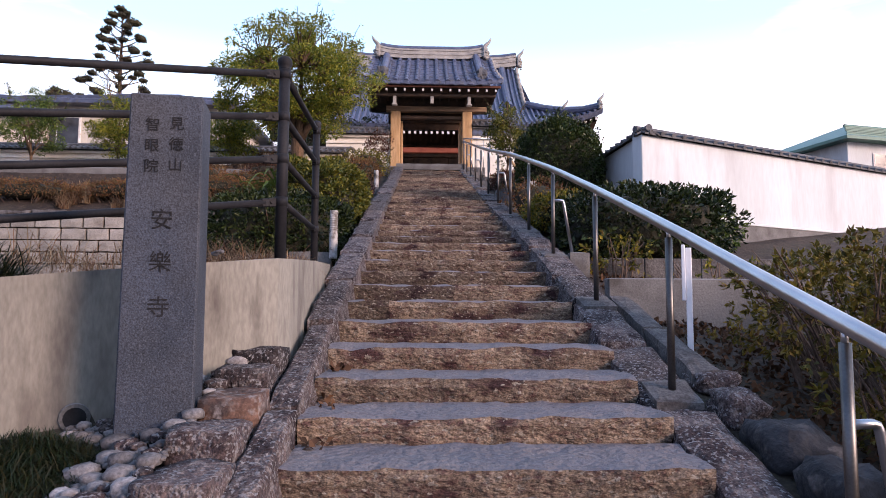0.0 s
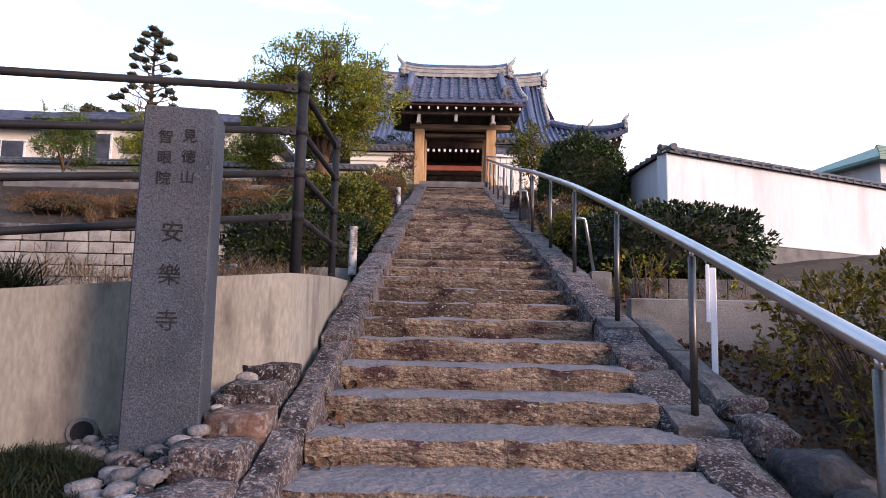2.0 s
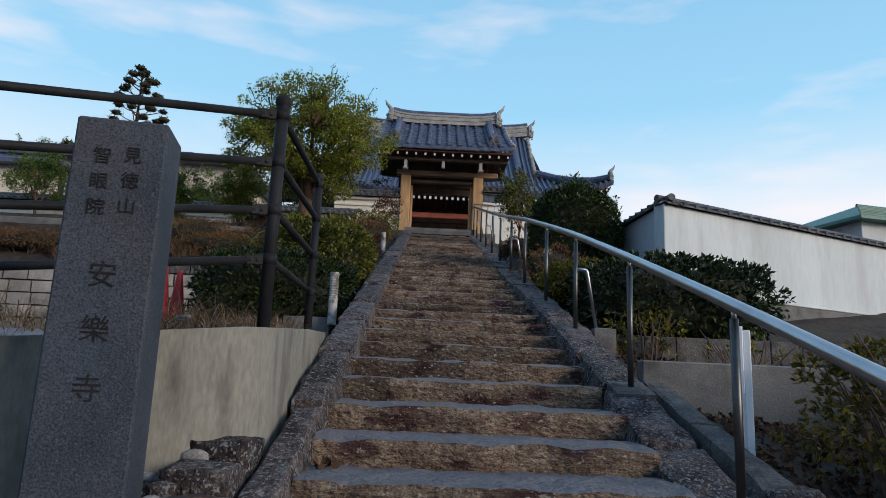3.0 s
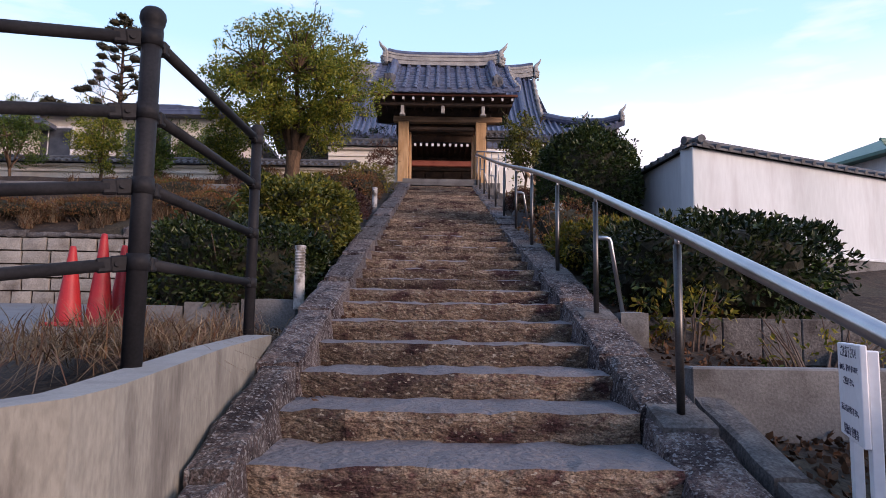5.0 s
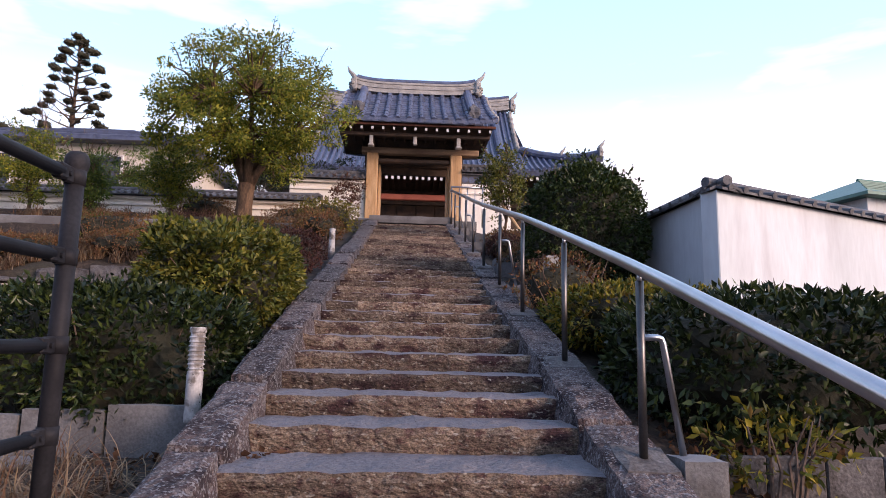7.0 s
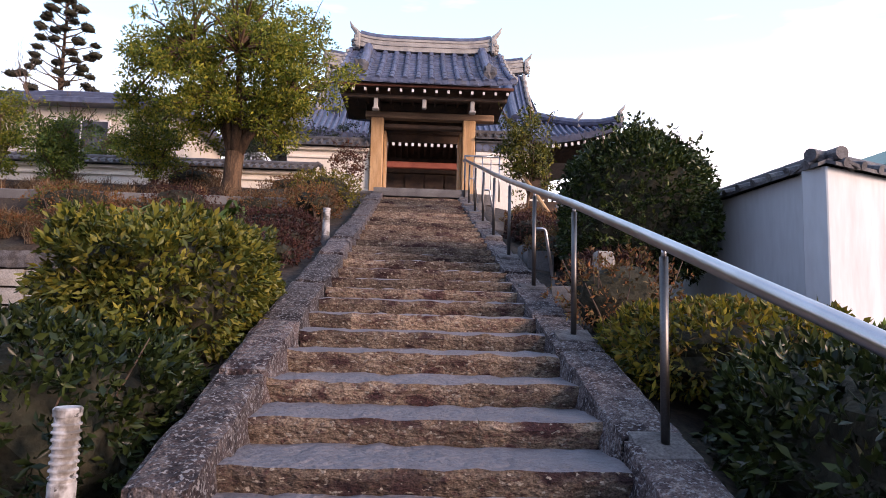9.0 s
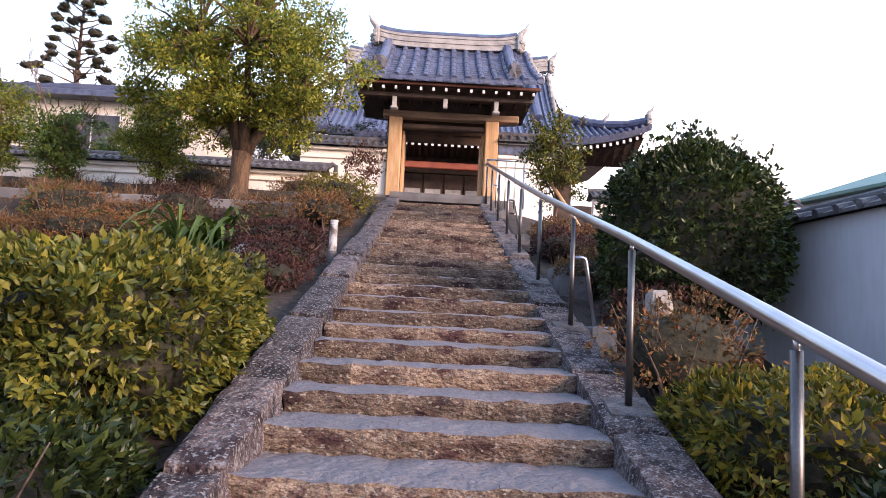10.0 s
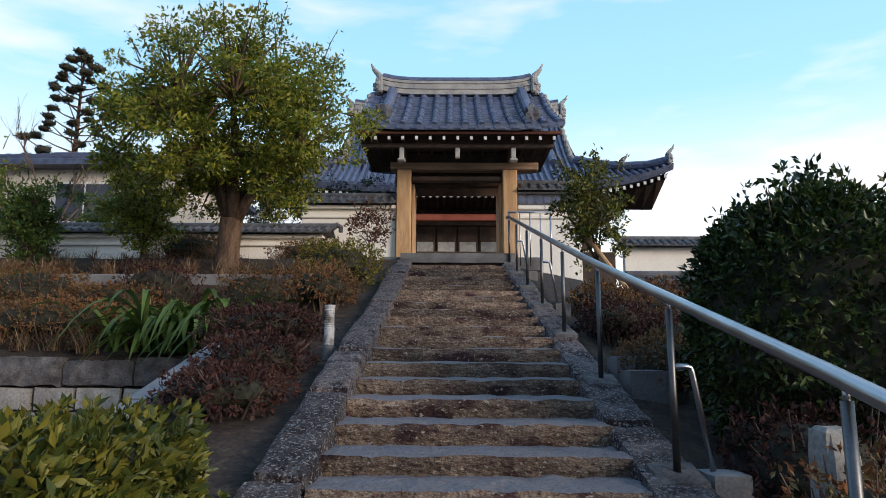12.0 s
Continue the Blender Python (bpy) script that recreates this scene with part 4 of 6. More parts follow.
def ridge(parent, x0, x1, y, z, high, half, sweep=0.12, layers=5, mt=None):
    """Stacked ridge with thin courses, its ends swept up."""
    for k in range(layers):
        bm = bmesh.new()
        n = 16
        rows = []
        for i in range(n + 1):
            x = x0 + (x1 - x0) * i / n
            u = abs(2 * i / n - 1)
            zz = z + high * k / layers + sweep * u ** 5
            w = half * (1.0 if k % 2 == 0 else 0.86)
            rows.append([bm.verts.new((x, y + a, zz + b)) for a, b in ((-w, 0), (w, 0), (w, high / layers * 0.94), (-w, high / layers * 0.94))])
        for a, b in zip(rows, rows[1:]):
            for q in range(4):
                bm.faces.new((a[q], a[(q + 1) % 4], b[(q + 1) % 4], b[q]))
        bm.faces.new(rows[0])
        bm.faces.new(rows[-1][::-1])
        bmesh.ops.recalc_face_normals(bm, faces=bm.faces)
        part("ridge_course", bm, mt or M_TILEW, parent)
    pts = [(x0 + (x1 - x0) * i / 16, y, z + high + 0.03 + sweep * abs(2 * i / 16 - 1) ** 5) for i in range(17)]
    part("ridge_cap", tube(pts, half * 0.8, 10), M_TILE, parent)


def ridge_end(parent, x, y, z, s, side):
    """Ornamental end tile: a scrolled plate with a rising horn."""
    bm = bmesh.new()
    box_into(bm, x - 0.06 * s, x + 0.06 * s, y - 0.20 * s, y + 0.20 * s, z - 0.28 * s, z + 0.12 * s, 0.03 * s)
    for a in range(9):
        t = a / 8 * 5.0
        c = Vector((x + side * 0.05 * s, y + math.cos(t) * 0.17 * s, z - 0.08 * s + math.sin(t) * 0.16 * s))
        bmesh.ops.create_icosphere(bm, subdivisions=1, radius=0.07 * s, matrix=Matrix.Translation(c))
    tube_into(bm, [(x - side * 0.03 * s, y, z + 0.05 * s), (x + side * 0.05 * s, y, z + 0.2 * s), (x + side * 0.17 * s, y, z + 0.33 * s), (x + side * 0.23 * s, y, z + 0.47 * s)], [0.085 * s, 0.07 * s, 0.045 * s, 0.012 * s], 8)
    for a in range(4):
        bmesh.ops.create_icosphere(bm, subdivisions=1, radius=(0.075 - 0.01 * a) * s, matrix=Matrix.Translation((x + side * 0.12 * s, y, z - (0.05 + 0.1 * a) * s)))
    part("ridge_ornament", bm, M_TILEW, parent)


ridge(gate, -1.88, 1.88, 0.20, 4.59, 0.36, 0.15, 0.12)
for sd in (-1, 1):
    ridge_end(gate, sd * 1.93, 0.20, 4.95, 1.12, sd)
    # sloping side ridge with its demon tile
    pts = [roof_point(sd * 1.62, v, 0.15) for v in (0.28, 0.45, 0.6, 0.75, 0.9, 1.0)]
    part("descending_ridge", tube(pts, [0.12, 0.13, 0.13, 0.135, 0.14, 0.13], 12), M_TILE, gate)
    e = roof_point(sd * 1.62, 0.22, 0.14)
    bm = rock(0.19, 0.13, 0.25, 3 + sd, 0.5, 3)
    bmesh.ops.translate(bm, verts=bm.verts, vec=e)
    tube_into(bm, [e + Vector((0, 0, 0.1)), e + Vector((0, -0.06, 0.26))], [0.05, 0.015], 8)
    part("demon_tile", bm, M_OLDTILE, gate, "dark moulded end tile")
    # verge tiles down the gable
    for a in range(7):
        p = roof_point(sd * 2.2, (a + 0.5) / 7, 0.02)
        part("verge_tile", boxm(p.x - 0.05, p.x + 0.05, p.y - 0.13, p.y + 0.13, p.z - 0.12, p.z + 0.06, 0.03), M_TILEW, gate)

# side walls of the gate
for sx, x0, x1 in ((-1, -3.75, -1.47), (1, 1.47, 3.0)):
    w = thing("wall_gate", "cream plastered wall with a tiled cap beside the gate", "wall", (GX, GY, GZ), "gate walls", "structure")
    part("wall_body", boxm(x0, x1, -0.02, 0.20, -0.2, 1.60, 0.01), M_CREAM, w)
    part("moulding", boxm(x0, x1, -0.07, 0.25, 1.38, 1.45, 0.01), M_CREAM, w)
    part("moulding", boxm(x0, x1, -0.13, 0.31, 1.60, 1.69, 0.01), M_CREAM, w)
    if sx > 0:
        part("lattice_band", boxm(x0, x1, -0.06, 0.24, 1.69, 1.99, 0.01), M_OLDTILE, w)
        for q in range(7):
            part("lattice_tile", tube([(x0 + 0.1 + q * 0.21, -0.07, 1.84), (x0 + 0.1 + q * 0.21, -0.02, 1.84)], 0.10, 14), M_TILE, w)
        part("moulding", boxm(x0, x1, -0.13, 0.31, 1.99, 2.03, 0.01), M_TILEW, w)
    cap_run(x1 - x0, w, Matrix.Translation((x0, 0, 0)), 1.70 if sx < 0 else 2.04, 0.38, 0.22)

# long lower wall to the left
lw = thing("wall_long", "long cream plastered wall with a dark tiled cap", "wall", (-2.95, 22.8, 0), kind="structure")
part("wall_body", boxm(-20, 0, 0, 0.22, 4.6, 6.56, 0.01), M_CREAM, lw)
part("moulding", boxm(-20, 0.05, -0.06, 0.28, 6.30, 6.37, 0.01), M_CREAM, lw)
part("moulding", boxm(-20, 0.10, -0.11, 0.33, 6.48, 6.57, 0.01), M_CREAM, lw)
cap_run(20.3, lw, Matrix.Translation((-20, 0, 0)), 6.58, 0.38, 0.17)
part("end_scroll", tube([(0.28, 0.11, 6.76), (0.40, 0.11, 6.83), (0.49, 0.11, 6.78), (0.49, 0.11, 6.66)], [0.08, 0.07, 0.06, 0.05], 10), M_OLDTILE, lw)
# low terrace wall
tw = thing("terrace_wall", "low grey concrete wall on the planted terrace", "wall", (0, 17.7, 0), kind="structure")
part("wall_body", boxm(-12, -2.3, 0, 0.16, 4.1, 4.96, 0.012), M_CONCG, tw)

# ---- main hall behind the gate ----
hall = thing("main_hall", "large temple hall with a sweeping grey tiled roof", "temple hall", (0.5, 41.5, TOP_Z - 0.1))
HX, EY, EZ = 9.8, -5.0, 5.95


def hall_eave(x):
    u = min(1.0, abs(x) / HX)
    return EZ + 1.1 * u ** 4


def hall_point(x, v):
    """v 0 eave, 1 ridge; front slope sags, hips shorten it."""
    lim = HX - (HX - 5.6) * min(1.0, v / 0.42)
    xx = max(-lim, min(lim, x))
    return Vector((xx, EY + 6.2 * v, hall_eave(xx) * (1 - v) ** 2 + (1 - (1 - v) ** 2) * EZ + 5.6 * (0.62 * v + 0.38 * v * v)))


bm = bmesh.new()
g0 = [[bm.verts.new(hall_point(-HX + 2 * HX * i / 48, j / 12)) for i in range(49)] for j in range(13)]
g1 = [[bm.verts.new(hall_point(-HX + 2 * HX * i / 48, j / 12) - Vector((0, -0.1, 0.28))) for i in range(49)] for j in range(3)]
for j in range(12):
    for i in range(48):
        bm.faces.new((g0[j][i], g0[j][i + 1], g0[j + 1][i + 1], g0[j + 1][i]))
for j in range(2):
    for i in range(48):
        bm.faces.new((g1[j][i], g1[j + 1][i], g1[j + 1][i + 1], g1[j][i + 1]))
for i in range(48):
    bm.faces.new((g0[0][i], g1[0][i], g1[0][i + 1], g0[0][i + 1]))
part("front_slope", bm, M_TILE, hall)
for sd in (-1, 1):
    bm = bmesh.new()
    bm.faces.new([bm.verts.new(c) for c in (hall_point(sd * HX, 0), hall_point(sd * HX, 0.42), (sd * 5.6, EY + 9.6, hall_point(sd * 5.6, 0.42).z), (sd * HX, EY + 12.4, hall_eave(HX)))])
    part("side_slope", bm, M_TILE, hall)
    bm = bmesh.new()
    bm.faces.new([bm.verts.new(c) for c in (hall_point(sd * 5.6, 0.42), hall_point(sd * 5.6, 1.0), (sd * 5.6, EY + 9.6, hall_point(5.6, 0.42).z))])
    part("gable", bm, M_DARKWOOD, hall)
bm = bmesh.new()
bm.faces.new([bm.verts.new(c) for c in ((-HX, EY + 12.4, hall_eave(HX)), (HX, EY + 12.4, hall_eave(HX)), (5.6, EY + 6.2, hall_point(0, 1).z), (-5.6, EY + 6.2, hall_point(0, 1).z))])
part("rear_slope", bm, M_TILE, hall)
bm = bmesh.new()
for i in range(65):
    x = -HX + 0.15 + (2 * HX - 0.3) * i / 64
    vmax = 1.0 if abs(x) < 5.6 else 0.42 * (HX - abs(x)) / (HX - 5.6)
    tube_into(bm, [hall_point(x, vmax * k / 8) + Vector((0, 0, 0.05)) for k in range(9)], 0.085, 6)
part("round_tiles", bm, M_TILE, hall)
zr = hall_point(0, 1).z
ridge(hall, -5.7, 5.7, EY + 6.2, zr - 0.1, 0.75, 0.26, 0.25, 5)
for sd in (-1, 1):
    ridge_end(hall, sd * 5.85, EY + 6.2, zr + 0.6, 1.7, sd)
    part("descending_ridge", tube([hall_point(sd * 4.7, v) + Vector((0, 0, 0.2)) for v in (0.36, 0.5, 0.65, 0.8, 0.95)], 0.24, 10), M_TILE, hall)
    pts = [hall_point(sd * HX, v) + Vector((0, 0, 0.22)) for v in (0.02, 0.1, 0.2, 0.3, 0.4)]
    part("corner_ridge", tube(pts, [0.2, 0.22, 0.24, 0.24, 0.24], 10), M_TILE, hall)
    ridge_end(hall, pts[0].x, pts[0].y, pts[0].z + 0.15, 1.3, sd)
    ridge_end(hall, pts[2].x, pts[2].y, pts[2].z + 0.1, 1.2, sd)
    for a in range(8):
        part("verge_tile", boxm(sd * 5.7 - 0.12, sd * 5.7 + 0.12, *(lambda p: (p.y - 0.3, p.y + 0.3, p.z - 0.2, p.z + 0.25))(hall_point(sd * 5.6, 0.46 + 0.5 * a / 7)), 0.08), M_TILEW, hall)
# eave underside, rafters and body
bm = bmesh.new()
u0 = [[bm.verts.new((x := -HX + 0.2 + (2 * HX - 0.4) * i / 40, EY + 0.25 + 2.6 * j, hall_eave(x) * (1 - j) + (EZ - 0.1) * j - 0.32)) for i in range(41)] for j in (0, 1)]
for i in range(40):
    bm.faces.new((u0[0][i], u0[1][i], u0[1][i + 1], u0[0][i + 1]))
for sd in (-1, 1):
    q = [bm.verts.new(c) for c in ((sd * (HX - 0.2), EY + 0.25, hall_eave(HX) - 0.32), (sd * (HX - 0.2), EY + 12, hall_eave(HX) - 0.32), (sd * 6.6, EY + 9.4, EZ - 0.42), (sd * 6.6, EY + 2.85, EZ - 0.42))]
    bm.faces.new(q)
part("eave_lining", bm, M_DARKWOOD, hall)
for i in range(61):
    x = -HX + 0.35 + (2 * HX - 0.7) * i / 60
    ze = hall_eave(x) - 0.42
    raf = part("rafter", boxm(x - 0.06, x + 0.06, EY + 0.2, EY + 2.7, -0.07, 0.07), M_DARKWOOD, hall)
    raf.matrix_basis = pose(0, 0, ze)
    part("rafter_end", boxm(x - 0.065, x + 0.065, EY + 0.17, EY + 0.197, -0.08, 0.08, 0.01), M_LAMPW, raf, "white painted rafter end")
part("hall_wall", boxm(-6.6, 6.6, EY + 2.8, EY + 9.4, 0.0, EZ - 0.3, 0.0), M_DARKWOOD, hall)
part("head_beam", boxm(-6.7, 6.7, EY + 2.6, EY + 2.85, 4.65, 5.0, 0.03), M_DARKWOOD, hall)
part("porch_beam", boxm(-3.2, 3.2, EY + 1.2, EY + 1.5, 4.60, 4.92, 0.04), M_REDWOOD, hall)
for sx in (-1, 1):
    part("porch_column", boxm(sx * 3.0 - 0.16, sx * 3.0 + 0.16, EY + 1.2, EY + 1.52, 0.0, 4.6, 0.03), M_DARKWOOD, hall)
    part("plaster_bay", boxm(sx * 5.1 - 1.3, sx * 5.1 + 1.3, EY + 2.76, EY + 2.8, 0.9, 3.5, 0.0), M_CREAM, hall)
for i in range(6):
    x = -2.6 + 1.04 * i
    d = part("door_panel", boxm(x - 0.48, x + 0.48, EY + 2.70, EY + 2.78, 3.22, 4.62, 0.02), M_DARKWOOD, hall)
    part("pale_panel", boxm(x - 0.40, x + 0.40, EY + 2.685, EY + 2.70, 3.35, 3.85, 0.0), M_TILEW, d, "pale lower panel")
part("veranda", boxm(-7.4, 7.4, EY + 1.6, EY + 2.8, 0.0, 3.2, 0.03), M_DARKWOOD, hall)

# low boundary wall beyond the young tree
bwl = thing("wall_low", "low cream wall with a dark tiled cap on the bank", "wall", (3.15, 18.5, 0), kind="structure")
part("wall_body", boxm(0, 4.5, 0, 0.22, 4.2, 4.90, 0.01), M_CREAM, bwl)
cap_run(4.6, bwl, Matrix.Translation((-0.1, 0, 0)), 4.90, 0.30, 0.14)

# low white wall by the hall
hw = thing("wall_hall", "short white wall with a tiled cap by the hall", "wall", (4.75, 25.0, 0), kind="structure")
part("wall_body", boxm(0, 6, 0, 0.22, 4.8, 6.70, 0.01), M_CREAM, hw)
cap_run(6.2, hw, Matrix.Translation((-0.1, 0, 0)), 6.70, 0.40, 0.2)


# ---- neighbouring houses ----
def house(label, x, y, z, w, d, h, roof_h, roof_mat, wall_mat, over=0.5, rz=0.0, wins=()):
    t = thing("house", label, "house", (x, y, z), rz=rz)
    part("wall", boxm(-w / 2, w / 2, -d / 2, d / 2, -1.5, h, 0.02), wall_mat, t)
    bm = bmesh.new()
    a, b = w / 2 + over, d / 2 + over
    rr = max(0.2, w / 2 - d / 2)
    lo = [bm.verts.new(c) for c in ((-a, -b, h - 0.1), (a, -b, h - 0.1), (a, b, h - 0.1), (-a, b, h - 0.1))]
    mid = [bm.verts.new(c) for c in ((-a, -b, h + 0.08), (a, -b, h + 0.08), (a, b, h + 0.08), (-a, b, h + 0.08))]
    r0, r1 = bm.verts.new((-rr, 0, h + roof_h)), bm.verts.new((rr, 0, h + roof_h))
    bm.faces.new(lo[::-1])
    for k in range(4):
        bm.faces.new((lo[k], lo[(k + 1) % 4], mid[(k + 1) % 4], mid[k]))
    bm.faces.new((mid[0], mid[1], r1, r0))
    bm.faces.new((mid[2], mid[3], r0, r1))
    bm.faces.new((mid[1], mid[2], r1))
    bm.faces.new((mid[3], mid[0], r0))
    bmesh.ops.recalc_face_normals(bm, faces=bm.faces)
    roof = part("roof", bm, roof_mat, t)
    part("ridge_roll", tube([(-rr, 0, h + roof_h + 0.05), (rr, 0, h + roof_h + 0.05)], 0.12, 8), roof_mat, roof)
    bm = bmesh.new()
    for k in range(6):
        f = (k + 0.5) / 6
        yy, zz = -b * (1 - f), h + 0.08 + roof_h * f
        xx = a - (a - rr) * f
        box_into(bm, -xx, xx, yy - 0.03, yy + 0.03, zz - 0.02, zz + 0.05)
    part("roof_course", bm, roof_mat, roof)
    for wx_, wz, ww, wh in wins:
        win = part("window", boxm(wx_ - ww / 2 - 0.08, wx_ + ww / 2 + 0.08, -d / 2 - 0.06, -d / 2 + 0.02, wz - wh / 2 - 0.08, wz + wh / 2 + 0.08, 0.02), M_LAMPW, t)
        part("pane", boxm(wx_ - ww / 2, wx_ - 0.03, -d / 2 - 0.07, -d / 2 - 0.058, wz - wh / 2, wz + wh / 2), M_GLASSD, win)
        part("pane", boxm(wx_ + 0.03, wx_ + ww / 2, -d / 2 - 0.07, -d / 2 - 0.058, wz - wh / 2, wz + wh / 2), M_GLASSD, win)
    return t


house("house with a green hipped roof behind the garden wall", 31.0, 42.0, 3.45, 16, 9, 7.4, 2.3, M_GREENROOF, M_WHITE, 0.7, 12, ((-5, 6.0, 2.4, 1.3), (1, 6.0, 2.4, 1.3), (5, 6.0, 1.6, 1.3)))
house("beige house with a grey tiled roof behind the long wall", -13.0, 31.0, 5.4, 9, 6, 4.4, 1.3, M_TILE, M_HOUSE, 0.6, 0, ((-2.5, 3.2, 1.8, 1.2), (1.5, 3.2, 1.8, 1.2)))
house("beige house with a grey tiled roof on the hill", -21.0, 30.0, 5.0, 10, 6, 4.2, 1.5, M_TILE, M_HOUSE, 0.6, 5, ((-2.5, 3.0, 1.8, 1.2), (2.0, 3.0, 1.8, 1.2)))
house("plain house across the road", 4.0, -22.0, -0.1, 22, 8, 5.0, 1.6, M_TILE, M_HOUSE, 0.6, 180, ((-6, 3.5, 1.8, 1.2), (0, 3.5, 1.8, 1.2), (6, 3.5, 1.8, 1.2)))

# ---- retaining wall of stone blocks, left terrace ----
bw = thing("block_wall", "pale weathered stone block retaining wall", "retaining wall", (0, 15.55, 0), kind="structure")
part("backing", boxm(-14, -2.2, 0.08, 0.5, 1.6, 3.36, 0.0), M_CONCG, bw)
r = random.Random(11)
for row in range(5):
    x = -12.0 - (row % 2) * 0.25
    zb = 1.98 + row * 0.275
    while x < -2.3:
        w = r.uniform(0.42, 0.62)
        part("block", rough_block(x + 0.008, min(x + w, -2.2) - 0.008, -0.02 + r.uniform(-0.01, 0.01), 0.1, zb + 0.006, zb + 0.269, r.uniform(0, 99), 0.014, 3, 1, 2, 0.03), M_BLOCK, bw)
        x += w


x = -12.0
while x < -2.25:
    w = r.uniform(0.7, 1.1)
    n = min(x + w, -2.2)
    part("coping", rough_block(x + 0.001, n - 0.001, -0.03 + r.uniform(-0.01, 0.01), 0.42, 3.362, 3.48 + 0.20 * smooth(-7.4, -5.8, x) + r.uniform(-0.03, 0.03), r.uniform(0, 99), 0.035, 9, 3, 3, 0.03), M_FOOT, bw)
    x = n

# ---- plants ----
def gz(x, y):
    return ground_z(x, y)


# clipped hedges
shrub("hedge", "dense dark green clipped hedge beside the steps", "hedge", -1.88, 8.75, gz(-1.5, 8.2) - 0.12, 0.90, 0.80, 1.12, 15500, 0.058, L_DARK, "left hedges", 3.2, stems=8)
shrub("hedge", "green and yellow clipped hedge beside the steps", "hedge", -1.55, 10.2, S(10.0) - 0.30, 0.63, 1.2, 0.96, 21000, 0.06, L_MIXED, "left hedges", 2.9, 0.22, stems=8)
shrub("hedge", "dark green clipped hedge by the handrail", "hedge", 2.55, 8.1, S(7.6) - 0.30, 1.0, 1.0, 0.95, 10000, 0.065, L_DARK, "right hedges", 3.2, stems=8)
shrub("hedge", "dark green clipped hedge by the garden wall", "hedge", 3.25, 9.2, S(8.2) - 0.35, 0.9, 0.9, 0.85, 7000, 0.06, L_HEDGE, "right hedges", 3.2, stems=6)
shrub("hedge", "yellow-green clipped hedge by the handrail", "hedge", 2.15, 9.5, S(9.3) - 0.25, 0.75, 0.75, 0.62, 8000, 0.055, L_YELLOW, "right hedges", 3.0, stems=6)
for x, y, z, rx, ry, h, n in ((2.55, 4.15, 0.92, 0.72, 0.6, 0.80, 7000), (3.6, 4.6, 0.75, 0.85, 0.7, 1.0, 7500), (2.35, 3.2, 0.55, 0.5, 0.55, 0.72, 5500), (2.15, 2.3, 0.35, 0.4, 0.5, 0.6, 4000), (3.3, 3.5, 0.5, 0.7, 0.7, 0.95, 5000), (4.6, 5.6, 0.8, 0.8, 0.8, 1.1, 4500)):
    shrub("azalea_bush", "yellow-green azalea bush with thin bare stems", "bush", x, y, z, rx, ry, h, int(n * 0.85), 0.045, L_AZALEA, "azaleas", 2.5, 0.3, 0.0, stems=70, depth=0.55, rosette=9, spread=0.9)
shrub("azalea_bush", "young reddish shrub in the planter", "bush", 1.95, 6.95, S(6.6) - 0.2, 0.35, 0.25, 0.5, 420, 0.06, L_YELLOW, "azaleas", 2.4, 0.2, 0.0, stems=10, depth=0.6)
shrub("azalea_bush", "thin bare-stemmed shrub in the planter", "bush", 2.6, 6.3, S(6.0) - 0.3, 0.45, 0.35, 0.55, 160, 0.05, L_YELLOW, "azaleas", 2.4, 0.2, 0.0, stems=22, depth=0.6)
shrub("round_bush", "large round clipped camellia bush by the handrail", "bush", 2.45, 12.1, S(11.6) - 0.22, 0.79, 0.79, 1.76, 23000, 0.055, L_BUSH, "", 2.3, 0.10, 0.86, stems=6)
bush_top = thing("shoot_cluster", "upright leafy shoots above the round bush", "shoots", (2.45, 12.1, S(11.6) - 0.22))
P, D = [], []
for _ in range(46):
    a, q = rnd.uniform(0, 6.28), rnd.uniform(0.0, 0.8)
    base = np.array([math.cos(a) * q, math.sin(a) * q, 1.80 - 0.75 * q * q])
    hh = rnd.uniform(0.05, 0.26)
    n = int(8 + hh * 70)
    P.append(base + np.stack([rng.normal(0, 0.03, n), rng.normal(0, 0.03, n), rng.uniform(-0.1, hh, n)], 1))
    D.append(np.stack([rng.normal(0, 0.6, n), rng.normal(0, 0.6, n), np.full(n, 0.7)], 1))
leaves("shoot", np.concatenate(P), np.concatenate(D), 0.06, 0.03, L_BUSH, bush_top, spread=0.3)
